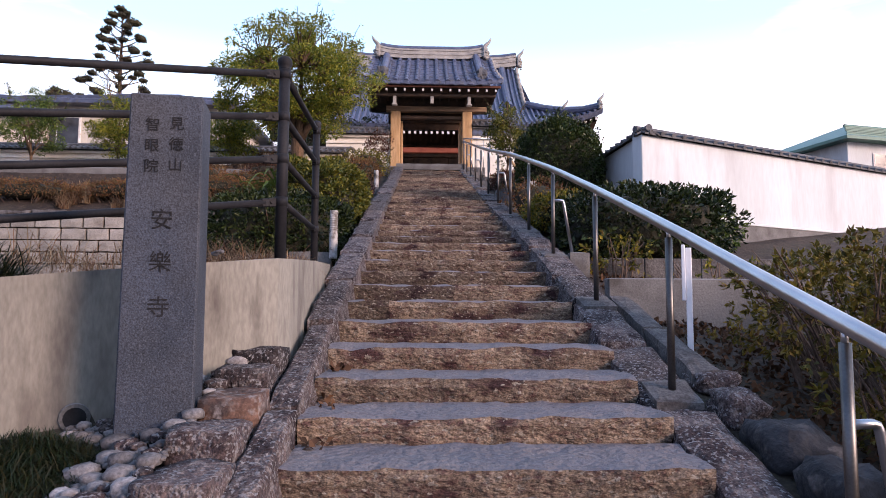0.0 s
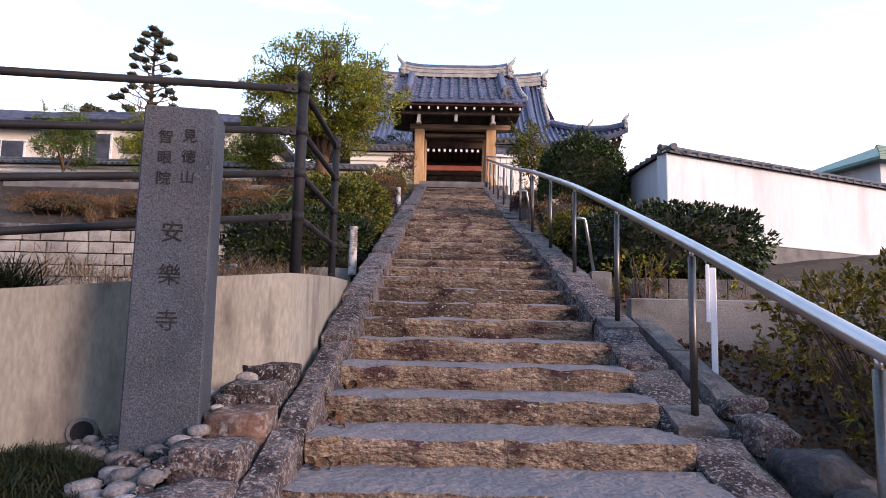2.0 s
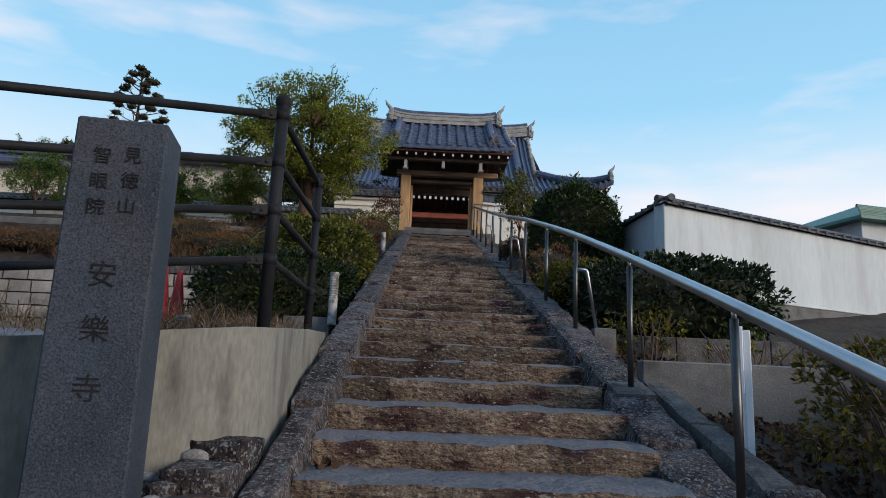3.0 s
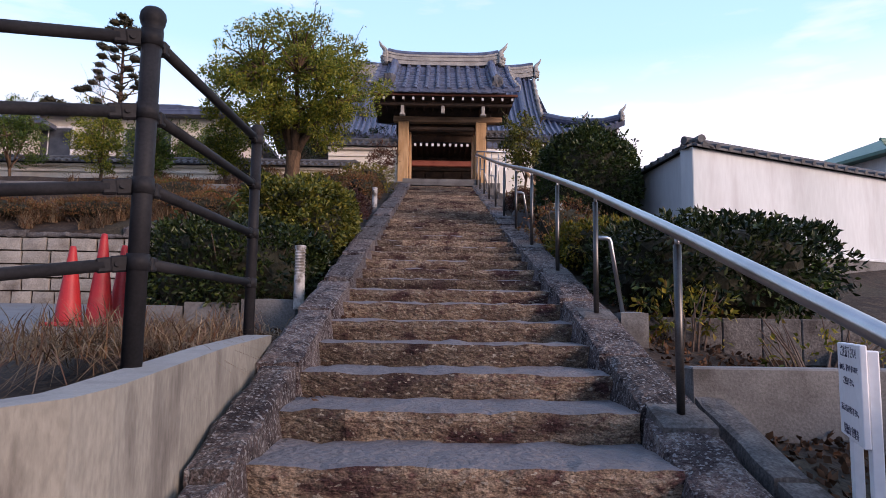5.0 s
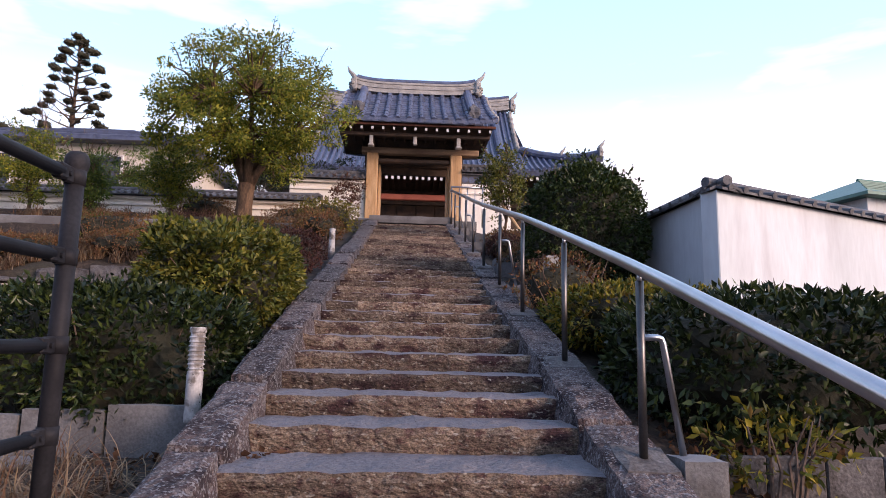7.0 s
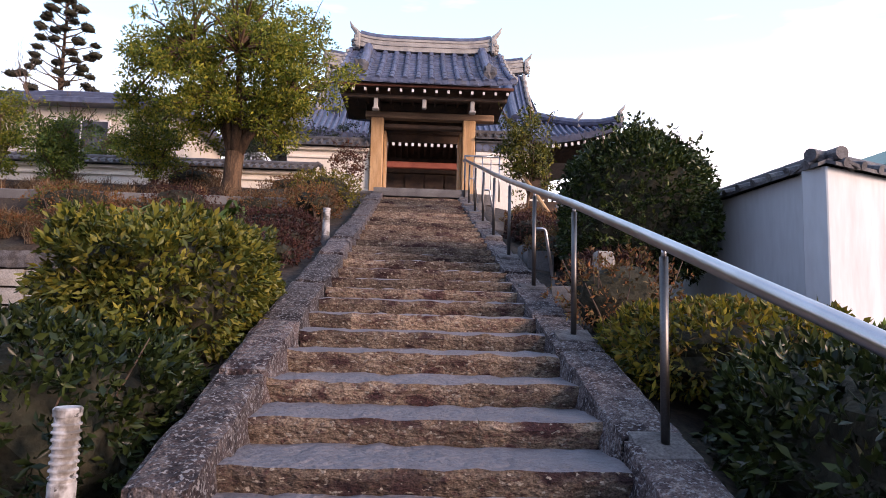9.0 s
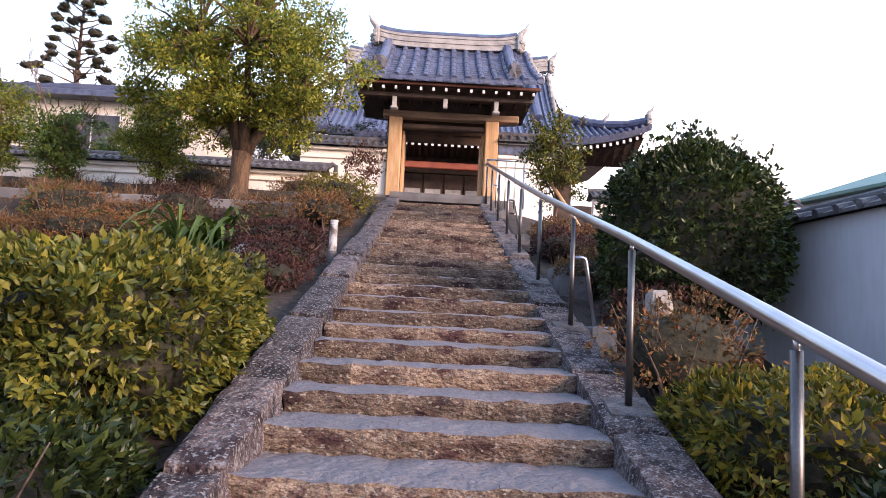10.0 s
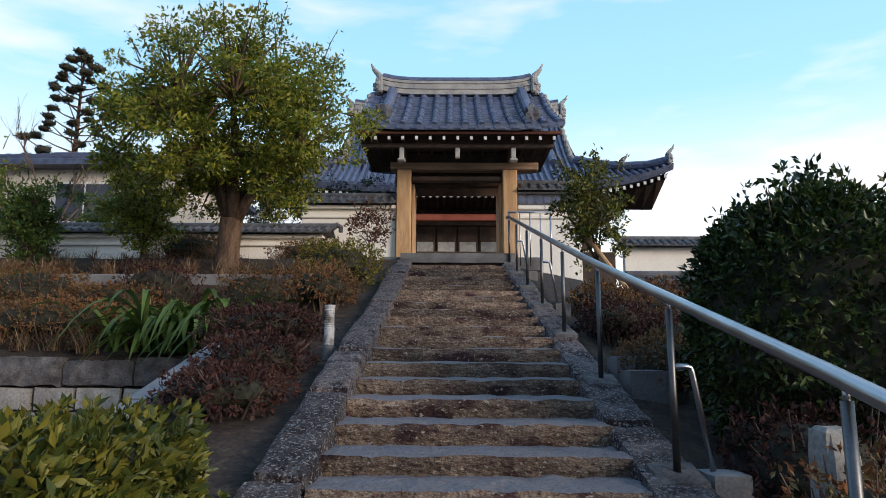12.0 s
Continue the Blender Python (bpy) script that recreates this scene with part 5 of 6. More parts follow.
for x, y, rx, ry, h, m_, lb in ((1.74, 10.38, 0.50, 0.30, 0.74, L_RUST, "low rusty-leaved shrub by the handrail"), (1.95, 11.4, 0.4, 0.45, 0.62, L_PURPLE, "low dark red shrub by the handrail"),
                                (2.9, 10.6, 0.4, 0.35, 0.5, L_RUST, "low rusty-leaved shrub by the garden wall"), (1.85, 13.4, 0.35, 0.6, 0.5, L_RUST, "low rusty-leaved shrub by the handrail"),
                                (1.85, 15.0, 0.35, 0.7, 0.5, L_PURPLE, "low dark red shrub by the handrail"), (-1.45, 12.5, 0.42, 0.55, 0.36, L_PURPLE, "low dark red shrub by the kerb"), (-1.5, 13.3, 0.45, 0.6, 0.38, L_PURPLE, "low dark red shrub by the kerb"),
                                (2.25, 14.3, 0.42, 0.6, 0.55, L_PURPLE, "low dark red shrub on the bank"), (2.5, 15.6, 0.5, 0.6, 0.6, L_RUST, "low rusty-leaved shrub on the bank"), (2.9, 16.7, 0.6, 0.5, 0.6, L_PURPLE, "low dark red shrub on the bank"), (2.0, 16.3, 0.4, 0.6, 0.5, L_RUST, "low rusty-leaved shrub on the bank"), (3.3, 17.7, 0.6, 0.4, 0.6, L_RUST, "low rusty-leaved shrub on the bank"),
                                (-1.75, 14.5, 0.6, 0.7, 0.38, L_PURPLE, "low dark red shrub by the kerb"), (-1.5, 16.0, 0.45, 0.8, 0.6, L_RUST, "rusty orange azalea by the kerb"),
                                (-1.55, 17.6, 0.65, 0.8, 0.75, L_YELLOW, "rounded yellow-green azalea near the gate"), (-4.6, 16.9, 0.8, 0.4, 0.55, L_RUST, "dry rusty shrub on the terrace"),
                                (-5.0, 16.1, 1.0, 0.4, 0.55, L_RUST, "dry rusty shrub on the terrace"), (-7.2, 16.3, 1.3, 0.5, 0.55, L_RUST, "dry rusty shrub on the terrace"),
                                (-9.6, 16.3, 1.2, 0.5, 0.55, L_RUST, "dry rusty shrub on the terrace"), (-6.3, 17.4, 0.55, 0.4, 0.7, L_HEDGE, "small round green shrub on the terrace"),
                                (-2.7, 17.15, 0.6, 0.3, 0.75, L_RUST, "dry rusty shrub before the terrace wall"), (-4.1, 17.2, 0.7, 0.3, 0.85, L_PURPLE, "dark red shrub before the terrace wall"), (-5.9, 17.15, 0.9, 0.3, 0.8, L_RUST, "dry rusty shrub before the terrace wall"),
                                (-3.0, 21.8, 0.8, 0.4, 0.7, L_RUST, "dry shrub below the long wall"), (-5.4, 21.6, 0.9, 0.4, 0.8, L_RUST, "dry shrub below the long wall")):
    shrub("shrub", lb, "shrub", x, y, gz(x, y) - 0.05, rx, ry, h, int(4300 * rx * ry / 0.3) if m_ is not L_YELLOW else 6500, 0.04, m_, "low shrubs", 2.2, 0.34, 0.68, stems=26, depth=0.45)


def limb(bm, p, d, length, r0, depth, tips, r, spread=0.75, kids=3, lift=0.15):
    pts, rad = [p.copy()], [r0]
    q = p.copy()
    for k in range(4):
        d = (d + Vector((r.uniform(-.22, .22), r.uniform(-.22, .22), r.uniform(-.1, .2)))).normalized()
        q = q + d * length / 4
        pts.append(q.copy())
        rad.append(r0 * (1 - 0.5 * (k + 1) / 4))
    tube_into(bm, pts, rad, 8 if r0 > 0.04 else 5)
    if depth == 0:
        tips.append((pts[-1], d))
        tips.append((pts[2], d))
        return
    if depth == 1:
        tips.append((pts[3], d))
    for k in range(kids):
        a = r.uniform(0, 6.28)
        s = Vector((math.cos(a), math.sin(a), r.uniform(-0.1, 0.5))) * spread
        limb(bm, pts[r.choice((2, 3, 4))], (d + s + Vector((0, 0, lift))).normalized(), length * r.uniform(0.6, 0.82), rad[3] * 0.75, depth - 1, tips, r, spread, kids, lift)


def tree(name, label, x, y, z, fork, trunk_r, centre, radii, clumps, per, clump, leaf, material, seed, lean=0.0, inner=0.45, twigs=0):
    """A tapered trunk that forks, limbs that reach each clump of leaves, and an uneven crown with gaps."""
    r = random.Random(seed)
    t = thing(name, label, "tree", (x, y, z))
    bm = bmesh.new()
    top = Vector((lean, 0.0, fork))
    tube_into(bm, [Vector((0, 0, -0.3)), Vector((0, 0, 0.04)), Vector((lean * 0.3, 0.03, fork * 0.5)), top], [trunk_r * 1.4, trunk_r * 1.12, trunk_r * 0.92, trunk_r * 0.95], 12)
    mains = []
    for k in range(6):
        a = k * 1.047 + r.uniform(-0.3, 0.3)
        e = Vector(centre) + Vector((math.cos(a) * radii[0] * 0.45, math.sin(a) * radii[1] * 0.45, r.uniform(-0.45, 0.35) * radii[2]))
        m_ = top.lerp(e, 0.5) + Vector((r.uniform(-.1, .1), r.uniform(-.1, .1), r.uniform(-.05, .12))) * radii[0] * 0.5
        tube_into(bm, [top - Vector((0, 0, fork * 0.15)), top.lerp(m_, 0.5), m_, e], [trunk_r * 0.62, trunk_r * 0.5, trunk_r * 0.36, trunk_r * 0.2], 8)
        mains += [m_, e]
    P, D = [], []
    for k in range(clumps):
        d = Vector((r.gauss(0, 1), r.gauss(0, 1), r.gauss(0, 1))).normalized()
        q = r.uniform(inner, 1.0) * (1 + 0.22 * noise.noise(d * 2.1 + Vector((seed, 0, 0))))
        c = Vector(centre) + Vector((d.x * radii[0], d.y * radii[1], d.z * radii[2])) * q
        near = min(mains, key=lambda v: (v - c).length)
        mid = near.lerp(c, 0.55) + Vector((0, 0, 0.06 * radii[2]))
        tube_into(bm, [near, mid, c], [trunk_r * 0.16, trunk_r * 0.10, trunk_r * 0.04], 5, False)
        n = int(per * r.uniform(0.5, 1.4))
        g = rng.normal(0, 1, (n, 3))
        g /= np.linalg.norm(g, axis=1)[:, None]
        s = clump * r.uniform(0.65, 1.3)
        P.append(g * s * (rng.uniform(0.1, 1, n)[:, None] ** 0.5) * np.array([1, 1, 0.6]) + np.array(c))
        D.append(g + np.array([0, 0, 0.25]))
    for k in range(twigs):
        a = r.uniform(0, 6.28)
        b = Vector(centre) + Vector((math.cos(a) * radii[0] * 0.7, math.sin(a) * radii[1] * 0.7, radii[2] * r.uniform(0.4, 0.8)))
        e = b + Vector((math.cos(a) * 0.35, math.sin(a) * 0.35, r.uniform(0.4, 0.8))) * radii[2] * 0.4
        tube_into(bm, [b, b.lerp(e, 0.5) + Vector((0, 0, 0.05)), e], [0.012, 0.008, 0.004], 4, False)
        P.append(np.array([b.lerp(e, f) for f in np.linspace(0.3, 1.0, 9)]) + rng.normal(0, 0.03, (9, 3)))
        D.append(rng.normal(0, 1, (9, 3)))
    part("trunk", bm, M_BARK, t, smooth=True)
    leaves("crown", np.concatenate(P), np.concatenate(D), leaf, leaf * 0.42, material, t)
    return t


tree("broadleaf_tree", "leafy evergreen tree with yellow-green crown by the long wall", -3.6, 18.5, 4.95, 1.05, 0.20, (-0.02, 0, 2.75), (2.22, 1.95, 1.80), 285, 175, 0.29, 0.085, L_TREE, 4, 0.05, 0.4, 26)
tree("young_tree", "slender young evergreen tree beside the gate", 2.15, 17.1, gz(2.15, 17.1), 0.7, 0.03, (0.0, 0, 1.42), (0.55, 0.5, 0.92), 95, 46, 0.14, 0.075, L_MIXED, 9, 0.05, 0.3, 8)
tree("red_leaf_tree", "small shrub tree with dark red leaves by the gate", -1.35, 19.6, gz(-1.35, 19.6), 0.35, 0.02, (0, 0, 0.85), (0.44, 0.42, 0.46), 55, 26, 0.10, 0.06, L_RED, 12, 0.0, 0.3, 4)
# the L_DARK trees behind the wall are added to darken the gap beside the gate
for x, y, hh, rr, sd, m_ in ((-5.9, 20.4, 1.5, 0.85, 21, L_TREE), (-7.6, 19.6, 1.6, 0.8, 22, L_HEDGE), (-9.5, 20.6, 1.9, 1.0, 23, L_TREE), (-12.5, 21.2, 2.3, 1.3, 24, L_HEDGE), (-2.5, 25.6, 2.9, 1.75, 27, L_DARK), (-5.6, 28.3, 3.5, 1.8, 31, L_DARK), (-8.5, 24.2, 2.4, 1.2, 28, L_HEDGE), (-15.5, 19.5, 2.2, 1.3, 29, L_TREE)):
    tree("small_tree", "small evergreen garden tree by the long wall", x, y, min(gz(x, y), 5.7), hh * 0.2, 0.045, (0, 0, hh * 0.66), (rr * 0.9, rr * 0.85, rr * (0.95 + 0.3 * (sd % 3) / 2)), 120, 75, 0.20, 0.075, m_, sd, 0.0, 0.25, 10)
pole = thing("support_pole", "slanted wooden pole propping the young tree", "pole", (2.15, 17.1, gz(2.15, 17.1)))
part("shaft", tube([(0.55, -0.5, -0.1), (-0.06, 0.02, 1.0)], 0.035, 8), M_WOOD, pole)
bare = thing("bare_tree", "leafless winter tree behind the houses", "tree", (-12.6, 27.5, 5.5))
bmb, tips_ = bmesh.new(), []
limb(bmb, Vector((0, 0, -0.3)), Vector((0.05, 0, 1)), 2.4, 0.10, 4, tips_, random.Random(6), 0.55, 3, 0.35)
part("trunk", bmb, M_TWIG, bare)


def cloud_pine(label, x, y, z, height, seed):
    """Pruned pine: bare limbs that end in flat pads of needles."""
    r = random.Random(seed)
    t = thing("pruned_pine", label, "tree", (x, y, z))
    bm = bmesh.new()
    tube_into(bm, [(0, 0, -0.3), (0.1, 0, height * 0.3), (-0.05, 0.1, height * 0.65), (0.0, 0, height)], [0.2, 0.15, 0.1, 0.03], 10)
    pads = []
    n = 84
    for k in range(n):
        f = 0.08 + 0.92 * k / (n - 1)
        reach = (1.06 - f) * height * 0.34 + 0.2
        a = k * 2.4 + r.uniform(-.3, .3)
        rr = reach * r.uniform(0.65, 1.12)
        tip = Vector((math.cos(a) * rr, math.sin(a) * rr, f * height + 0.1 + rr * 0.25))
        base = Vector((0, 0, f * height - 0.15))
        tube_into(bm, [base, base.lerp(tip, 0.5) + Vector((0, 0, -0.05)), tip], [0.045, 0.03, 0.018], 6)
        pads.append((tip, r.uniform(0.20, 0.32)))
    part("trunk", bm, M_BARK, t, smooth=True)
    P, D = [], []
    for tip, s in pads:
        bm = bmesh.new()
        bmesh.ops.create_icosphere(bm, subdivisions=2, radius=1.0)
        for v in bm.verts:
            v.co = Vector((v.co.x * s * 0.95, v.co.y * s * 0.95, v.co.z * s * 0.5)) * (1 + 0.3 * noise.noise(v.co * 2.2 + tip)) + tip
        part("needle_pad", bm, L_PINE, t)
        m_ = 90
        g = rng.normal(0, 1, (m_, 3))
        g /= np.linalg.norm(g, axis=1)[:, None]
        P.append(np.array(tip) + g * s * np.array([1, 1, 0.5]) * rng.uniform(0.4, 1, (m_, 1)))
        D.append(g + np.array([0, 0, 0.5]))
    leaves("needle_foliage", np.concatenate(P), np.concatenate(D), 0.13, 0.06, L_PINE, t)
    return t


cloud_pine("cloud-pruned pine with round needle pads", -16.5, 35.5, 6.6, 10.6, 3)
cloud_pine("low cloud-pruned pine behind the long wall", -16.5, 30.0, 5.6, 5.2, 8)

# strap-leaved plant, grasses, litter
def strap_leaf(parent, r):
    """One long arching leaf with a folded midrib."""
    a, ln, w = r.uniform(0, 6.283), r.uniform(0.85, 1.55), r.uniform(0.028, 0.045)
    root = Vector((r.gauss(0, 0.40), r.gauss(0, 0.14), -0.05))
    o, sd = Vector((math.cos(a), math.sin(a), 0)), Vector((-math.sin(a), math.cos(a), 0))
    reach, rise = r.uniform(0.35, 0.95), r.uniform(0.45, 0.85)
    bm = bmesh.new()
    rows = []
    for k in range(8):
        t = k / 7
        c = root + o * ln * reach * t + Vector((0, 0, ln * (rise * 1.9 * t - (rise * 1.25 + reach * 0.55) * t * t)))
        q = w * (0.55 + 1.1 * t) * min(1.0, (1 - t) * 2.2 + 0.04)
        rows.append([bm.verts.new(c - sd * q + Vector((0, 0, q * 0.45))), bm.verts.new(c), bm.verts.new(c + sd * q + Vector((0, 0, q * 0.45)))])
    for p, q in zip(rows, rows[1:]):
        for k in (0, 1):
            bm.faces.new((p[k], p[k + 1], q[k + 1], q[k]))
    part("leaf", bm, L_BLADE, parent, smooth=True)


asp = thing("strap_leaf_plant", "clump of arching green strap leaves on the terrace", "plant", (-3.02, 15.72, 3.80))
leaf_r = random.Random(17)
for _ in range(210):
    strap_leaf(asp, leaf_r)


def scatter(n, x0, x1, y0, y1):
    x, y = rng.uniform(x0, x1, n), rng.uniform(y0, y1, n)
    return np.array([(a, b, gz(a, b)) for a, b in zip(x, y)])


def tufts(n, per, x0, x1, y0, y1):
    c = scatter(n, x0, x1, y0, y1)
    p = np.repeat(c, per, axis=0)
    p[:, :2] += rng.normal(0, 0.06, (len(p), 2))
    return p


dry = thing("dry_grass", "dry straw-coloured grass beside the retaining wall", "grass", (0, 0, 0), kind="stuff")
p = np.concatenate([tufts(46, 40, -2.1, -1.12, 4.7, 7.6), tufts(20, 60, -1.75, -1.15, 5.3, 7.2), tufts(26, 30, -3.4, -2.1, 4.4, 7.4)])
p[:, 2] = np.maximum(p[:, 2], 1.62)
blades("grass", p, 2.3, 0.34, 0.005, L_GRASS, dry, bend=1.35)
dry2 = thing("dry_grass", "dry brown grass on the upper terrace", "grass", (0, 0, 0), kind="stuff")
blades("grass", np.concatenate([tufts(130, 60, -9, -2.0, 15.7, 17.6), tufts(90, 60, -9, -2.0, 17.9, 22.0)]), 1.4, 0.36, 0.012, L_GRASS, dry2, bend=0.8)
orn = thing("ornamental_grass", "dark spiky tuft of ornamental grass in the yard", "grass", (-2.95, 4.75, 1.42), kind="stuff")
blades("grass", np.stack([rng.normal(0, 0.10, 500), rng.normal(0, 0.10, 500), np.zeros(500)], 1), 1.5, 0.42, 0.008, L_GREENG, orn, bend=1.0)
mondo = thing("mondo_grass", "dark green tuft of mondo grass by the pillar", "grass", (-1.58, 2.92, 0.60), kind="stuff")
q = rng.normal(0, 1, (11000, 3))
rt = np.stack([q[:, 0] * 0.25, q[:, 1] * 0.16, 0.20 * np.exp(-(q[:, 0] ** 2 + q[:, 1] ** 2) / 2)], 1)
blades("grass", rt, 1.9, 0.10, 0.0042, L_GREENG, mondo, bend=1.5)
stepl = thing("fallen_leaf_heap", "few red-brown leaves on the stone steps", "leaves", (0, 0, 0), kind="stuff")
p = np.concatenate([np.stack([rng.normal(-0.54, 0.035, 12), rng.normal(yy + 0.36, 0.04, 12), np.full(12, S(yy) - 0.02)], 1) for yy in (2.88, 3.32, 3.77, 5.27, 6.77)])
leaves("fallen_leaves", p, np.tile([0, 0, 0.1], (len(p), 1)), 0.05, 0.035, L_LITTER, stepl)
lit = thing("leaf_litter", "fallen brown leaves on the soil", "leaves", (0, 0, 0), kind="stuff")
p = np.concatenate([scatter(7500, 1.6, 4.2, 2.2, 8.0), scatter(500, -1.7, -1.0, 6.0, 9.0)])
p[:, 2] += 0.012
leaves("fallen_leaves", p, np.tile([0, 0, 0.05], (len(p), 1)), 0.05, 0.035, L_LITTER, lit)

# ---- stones beside the kerb ----
r = random.Random(2)
y = 1.75
k = 0
while y < 3.85:
    sz = r.uniform(0.13, 0.17) * (1.15 - 0.12 * (y - 1.7))
    bm = rough_block(-0.135, 0.135, -sz, sz, -0.16, 0.15, k * 3.7, 0.022, 6, 6, 5, 0.0)
    for v in bm.verts:
        q = Vector((v.co.x / 0.135, v.co.y / sz, v.co.z / 0.15))
        v.co *= 1 - 0.13 * max(0.0, q.length - 1.05)
    bmesh.ops.translate(bm, verts=bm.verts, vec=(kerb_out(y) - 0.115 + r.uniform(-0.02, 0.02), y + sz, S(y + sz) - 0.05))
    ob = part("boulder", bm, M_BOULDER if k in (0, 1, 4) else M_KERB, smooth=True)
    tagged(ob, "rounded reddish brown boulder edging the steps" if k in (0, 1, 4) else "squared grey lichened boulder edging the steps", "stone", "edging boulders")
    y += sz * 2.05
    k += 1
gv_, gf_ = [], []
seedrock = rock(1, 1, 0.65, 5, 0.25, 1)
seedrock.verts.ensure_lookup_table()
unit = [v.co.copy() for v in seedrock.verts]
tri = [[v.index for v in f.verts] for f in seedrock.faces]
seedrock.free()
for a in range(1500):
    x, yy = r.uniform(-1.62, -1.0), r.uniform(2.2, 3.8)
    if x < -1.40 and yy > 3.30 or yy > 3.35 + 0.55 * (x + 1.62) and x < -1.2:
        continue
    s, turn = r.uniform(0.010, 0.024), Matrix.Rotation(r.uniform(0, 6.28), 3, "Z")
    at = Vector((x, yy, gz(x, yy) + 0.018 + 0.30 * max(0, x + 1.42)))
    gf_ += [[len(gv_) + i for i in f] for f in tri]
    gv_ += [turn @ c * s + at for c in unit]
me = bpy.data.meshes.new("gravel")
me.from_pydata(gv_, [], gf_)
tagged(finish("gravel", me, M_PEBBLE, smooth=True), "small grey gravel between the boulders and pillar", "gravel", kind="stuff")
cobbles = []
for a in range(2600):
    x, yy = r.uniform(-1.58, -1.02), r.uniform(2.3, 3.8)
    if x < -1.32 and yy < 3.12 or x < -1.40 and yy > 3.30 or yy > 3.35 + 0.55 * (x + 1.62) and x < -1.2:
        continue
    if (x + 1.20) ** 2 < 0.03 and abs(yy - 3.2) < 0.15:
        continue
    s = r.uniform(0.030, 0.066)
    if len(cobbles) > 260 or any((x - cx) ** 2 + (yy - cy) ** 2 < (0.82 * (s + cs)) ** 2 for cx, cy, cs in cobbles):
        continue
    cobbles.append((x, yy, s))
    bm = rock(s, s * r.uniform(0.75, 1.15), s * 0.6, a, 0.25, 2)
    bmesh.ops.translate(bm, verts=bm.verts, vec=(x, yy, gz(x, yy) + 0.03 + 0.30 * max(0, x + 1.42)))
    tagged(part("pebble", bm, (M_PEBBLE, M_KERB, M_PEBBLE)[a % 3], smooth=True), "grey rounded river stone by the pillar", "stone", "river stones")
for i, (x, yy, sx_, sy_, sz_) in enumerate(((1.58, 3.62, 0.12, 0.19, 0.12), (1.62, 3.22, 0.15, 0.20, 0.14), (1.63, 2.84, 0.15, 0.18, 0.15), (1.60, 2.52, 0.12, 0.14, 0.13), (1.63, 2.22, 0.14, 0.16, 0.14), (1.62, 3.98, 0.13, 0.14, 0.07))):
    bm = rock(sx_ * 1.08, sy_ * 1.08, sz_, i + 31, 0.36, 3)
    bmesh.ops.translate(bm, verts=bm.verts, vec=(x - 0.05, yy, S(yy) - 0.14))
    tagged(part("boulder", bm, M_KERB if i in (0, 3, 5) else M_BLUESTONE, smooth=True), "dark blue-grey boulder beside the handrail", "stone", "right boulders")
bm = rough_block(1.645, 1.825, 10.72, 10.90, 2.70, 3.39, 71, 0.010, 4, 4, 5, 0.05)
tagged(part("marker_stone", bm, M_BLOCK), "pale upright marker stone among the low shrubs", "stone")

bd = thing("border_kerb", "sloping pale concrete kerb bordering the planted strip", "kerb", (0, 0, 0), kind="structure")
for k in range(3):
    part("kerb_piece", sloped_slab(-2.10, -1.92, 11.35 + k * 1.0, 12.34 + k * 1.0, 0.02, 0.7, k + 300, 0.006, 0.015), M_CONCG, bd)
bm = rock(0.2, 0.17, 0.12, 77, 0.25, 2)
bmesh.ops.translate(bm, verts=bm.verts, vec=(-1.72, 11.55, S(11.55) - 0.02))
tagged(part("boulder", bm, M_KERB, smooth=True), "flat grey boulder at the end of the hedge", "stone")
for k, yy in enumerate((12.95, 13.35)):
    tagged(part("concrete_block", rough_block(1.46, 1.78, yy, yy + 0.36, S(yy) - 0.3, S(yy) + 0.05, k + 60, 0.004, 4, 3, 2, 0.012), M_CONCG), "grey concrete block beside the kerb", "block", "concrete blocks")

lc = thing("hedge_kerb", "low pale concrete kerb in front of the hedge", "kerb", (0, 0, 0), kind="structure")
for k in range(3):
    part("kerb_piece", rough_block(-2.62 + 0.5 * k, -2.125 + 0.5 * k, 7.93, 8.05, 1.5, 1.90 + 0.035 * k, k + 400, 0.004, 4, 2, 2, 0.015), M_CONCG, lc)

# ---- planter walls, right ----
pl = thing("planter_wall", "low grey concrete planter wall beside the kerb", "planter", (0, 0, 0), kind="structure")
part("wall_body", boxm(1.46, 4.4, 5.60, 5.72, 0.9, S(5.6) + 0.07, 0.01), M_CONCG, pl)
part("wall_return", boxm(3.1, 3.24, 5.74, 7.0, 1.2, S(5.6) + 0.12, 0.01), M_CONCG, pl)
for i in range(8):
    part("edging_board", boxm(1.66 + i * 0.3, 1.955 + i * 0.3, 7.02, 7.07, S(7) - 0.4, S(7) - 0.05, 0.008), M_FOOT, pl)


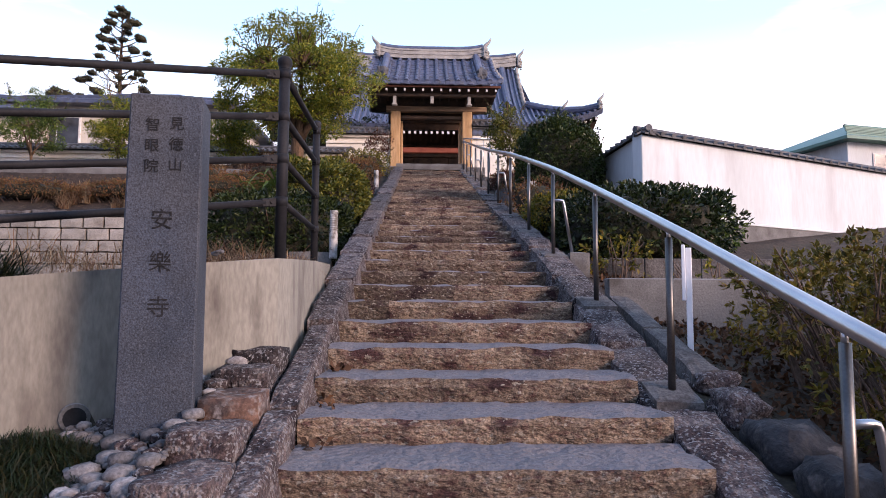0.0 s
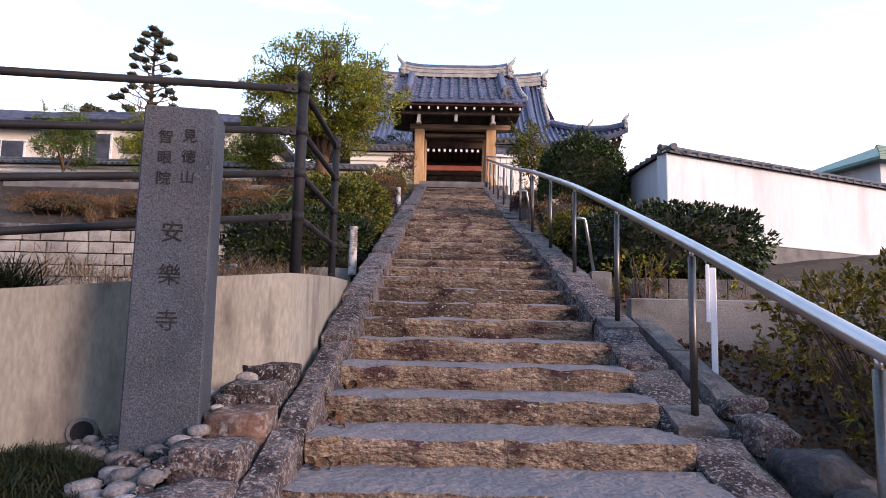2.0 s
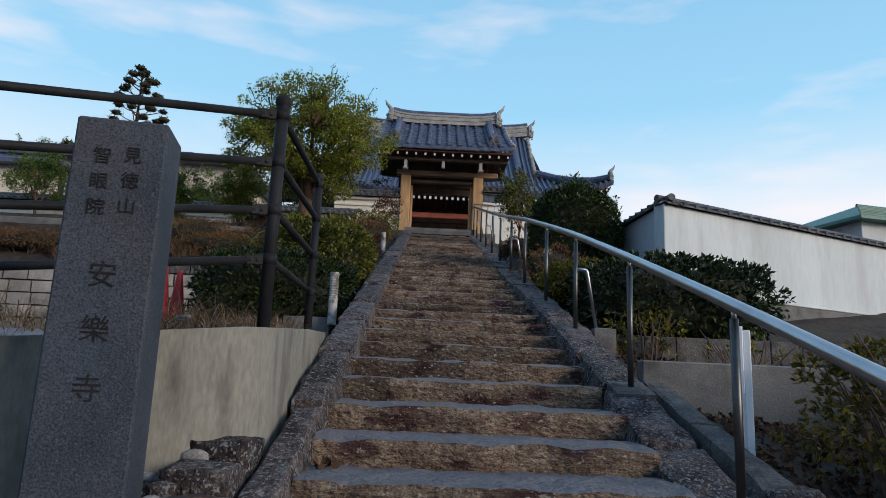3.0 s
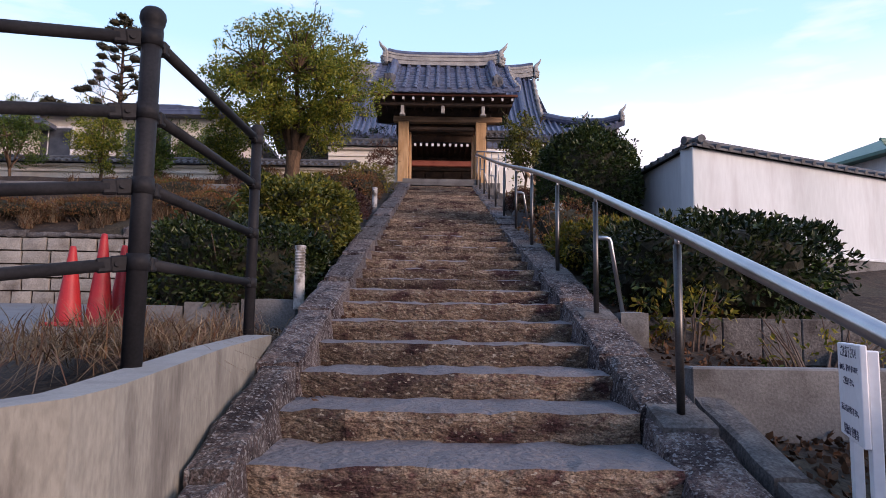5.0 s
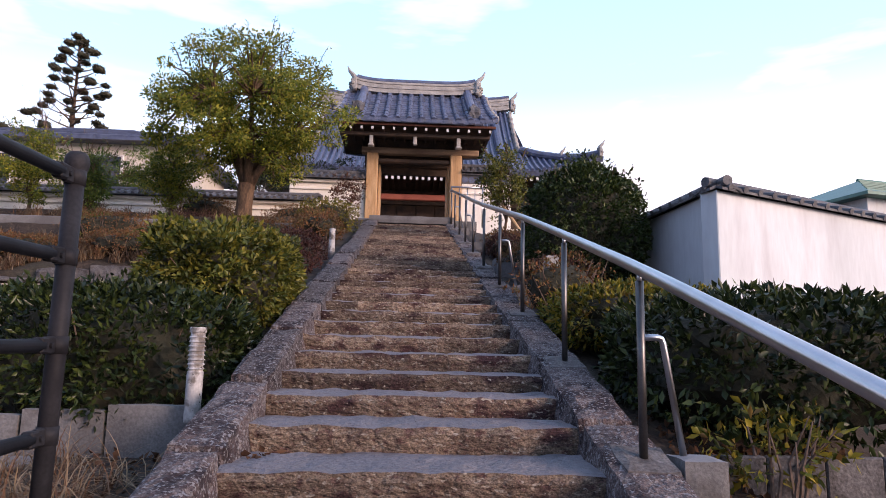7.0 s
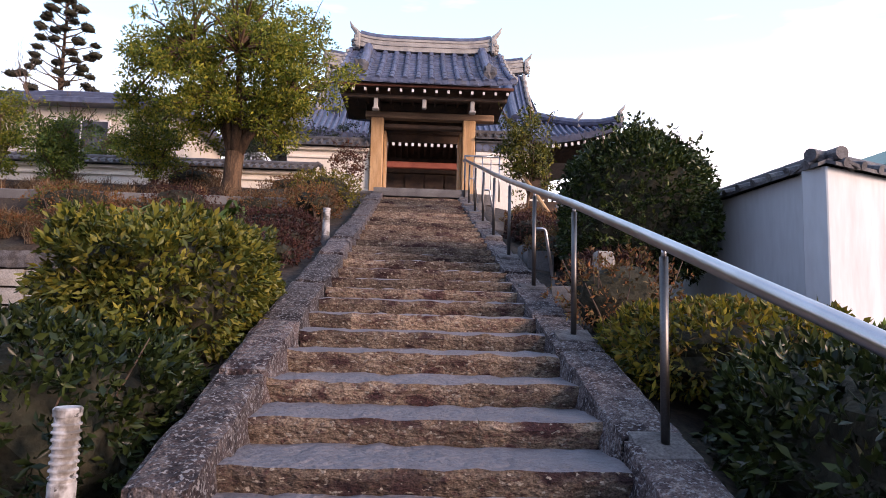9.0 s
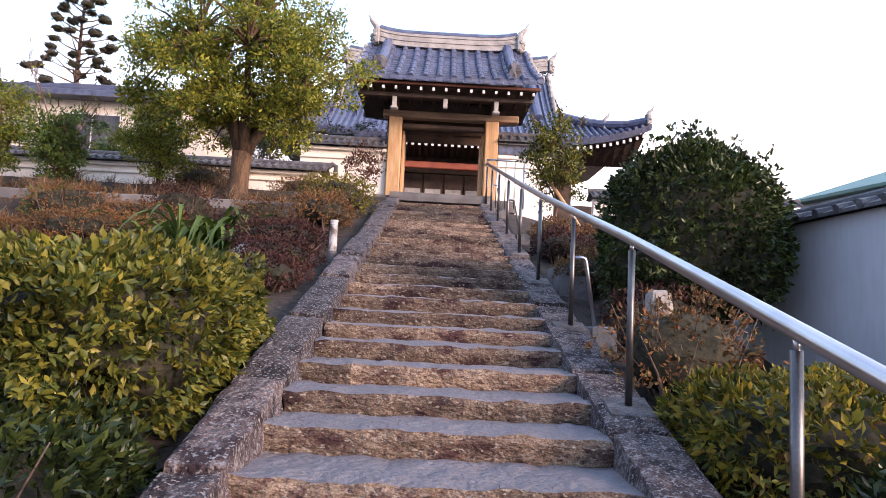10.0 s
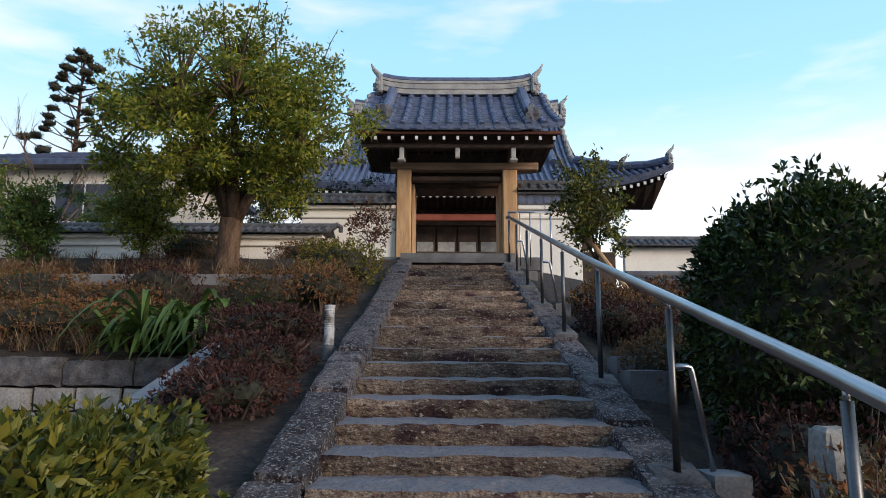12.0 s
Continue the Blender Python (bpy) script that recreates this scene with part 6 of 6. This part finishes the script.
# ---- lamps, sign, cones ----
def bollard(x, y, z, h, label):
    t = thing("garden_lamp", label, "lamp", (x, y, z), "garden lamps")
    part("pole", lathe([(0.047, -0.1), (0.048, h * 0.42), (0.046, h * 0.43)], 20), M_LAMP, t, smooth=False)
    part("lens", lathe([(0.043, h * 0.43), (0.043, h * 0.93)], 20), M_LAMP, t)
    for k in range(8):
        zk = h * (0.455 + 0.058 * k)
        rg = lathe([(0.037, zk + h * 0.018), (0.050, zk), (0.050, zk + h * 0.010), (0.040, zk + h * 0.028)], 20)
        part("louvre", rg, M_LAMP, t)
    part("cap", lathe([(0.049, h * 0.93), (0.05, h * 0.985), (0.045, h)], 20), M_LAMP, t)
    return t


bollard(-1.09, 7.86, 1.98, 0.46, "white louvred bollard lamp with chipped paint by the hedge")
top_lamp = bollard(-1.02, 13.88, 3.81, 0.36, "white louvred bollard lamp on a dark base beside the kerb")
part("base", lathe([(0.062, -0.34), (0.062, -0.03), (0.052, -0.004)], 20), M_OLDTILE, top_lamp, "dark grey lamp base")

sg = thing("notice_board", "white notice board with blue-black handwriting on a post", "sign", (1.679, 4.60, 1.117), rz=-112.2)
part("board", boxm(-0.20, 0.20, -0.012, 0.012, 0.27, 0.63, 0.004), M_SIGN, sg)
part("post", boxm(-0.19, -0.13, 0.013, 0.05, -0.2, 0.61, 0.004), M_SIGN, sg)
part("post", boxm(0.13, 0.19, 0.013, 0.05, -0.2, 0.61, 0.004), M_SIGN, sg)
for txt, zz, sz in (("ご注意下さい!", 0.655, 0.05), ("雨の日、滑りやすいので", 0.595, 0.032), ("ご注意下さい。", 0.545, 0.034), ("足元お気を付け下さい。", 0.44, 0.032), ("見徳山 安樂寺", 0.36, 0.045)):
    words(txt, 0, -0.0125, zz - 0.06, sz * 0.92, sg, M_INK, "writing", 0.0006)

cones = ((-3.49, 8.6, 0.77), (-3.20, 8.62, 0.90), (-3.10, 8.85, 0.80), (-2.74, 8.9, 0.58))
for x, yy, h in cones:
    t = thing("traffic_cone", "red plastic traffic cone standing in the yard", "cone", (x, yy, 1.60 + 0.0455 * (yy - 6.6) + 0.02), "traffic cones")
    part("cone_body", lathe([(0.135, 0.02), (0.125, 0.05), (0.032, h - 0.03), (0.026, h - 0.005), (0.012, h)], 24), M_CONE, t, smooth=True)
    part("base", boxm(-0.18, 0.18, -0.18, 0.18, -0.02, 0.02, 0.01), M_CONE, t)
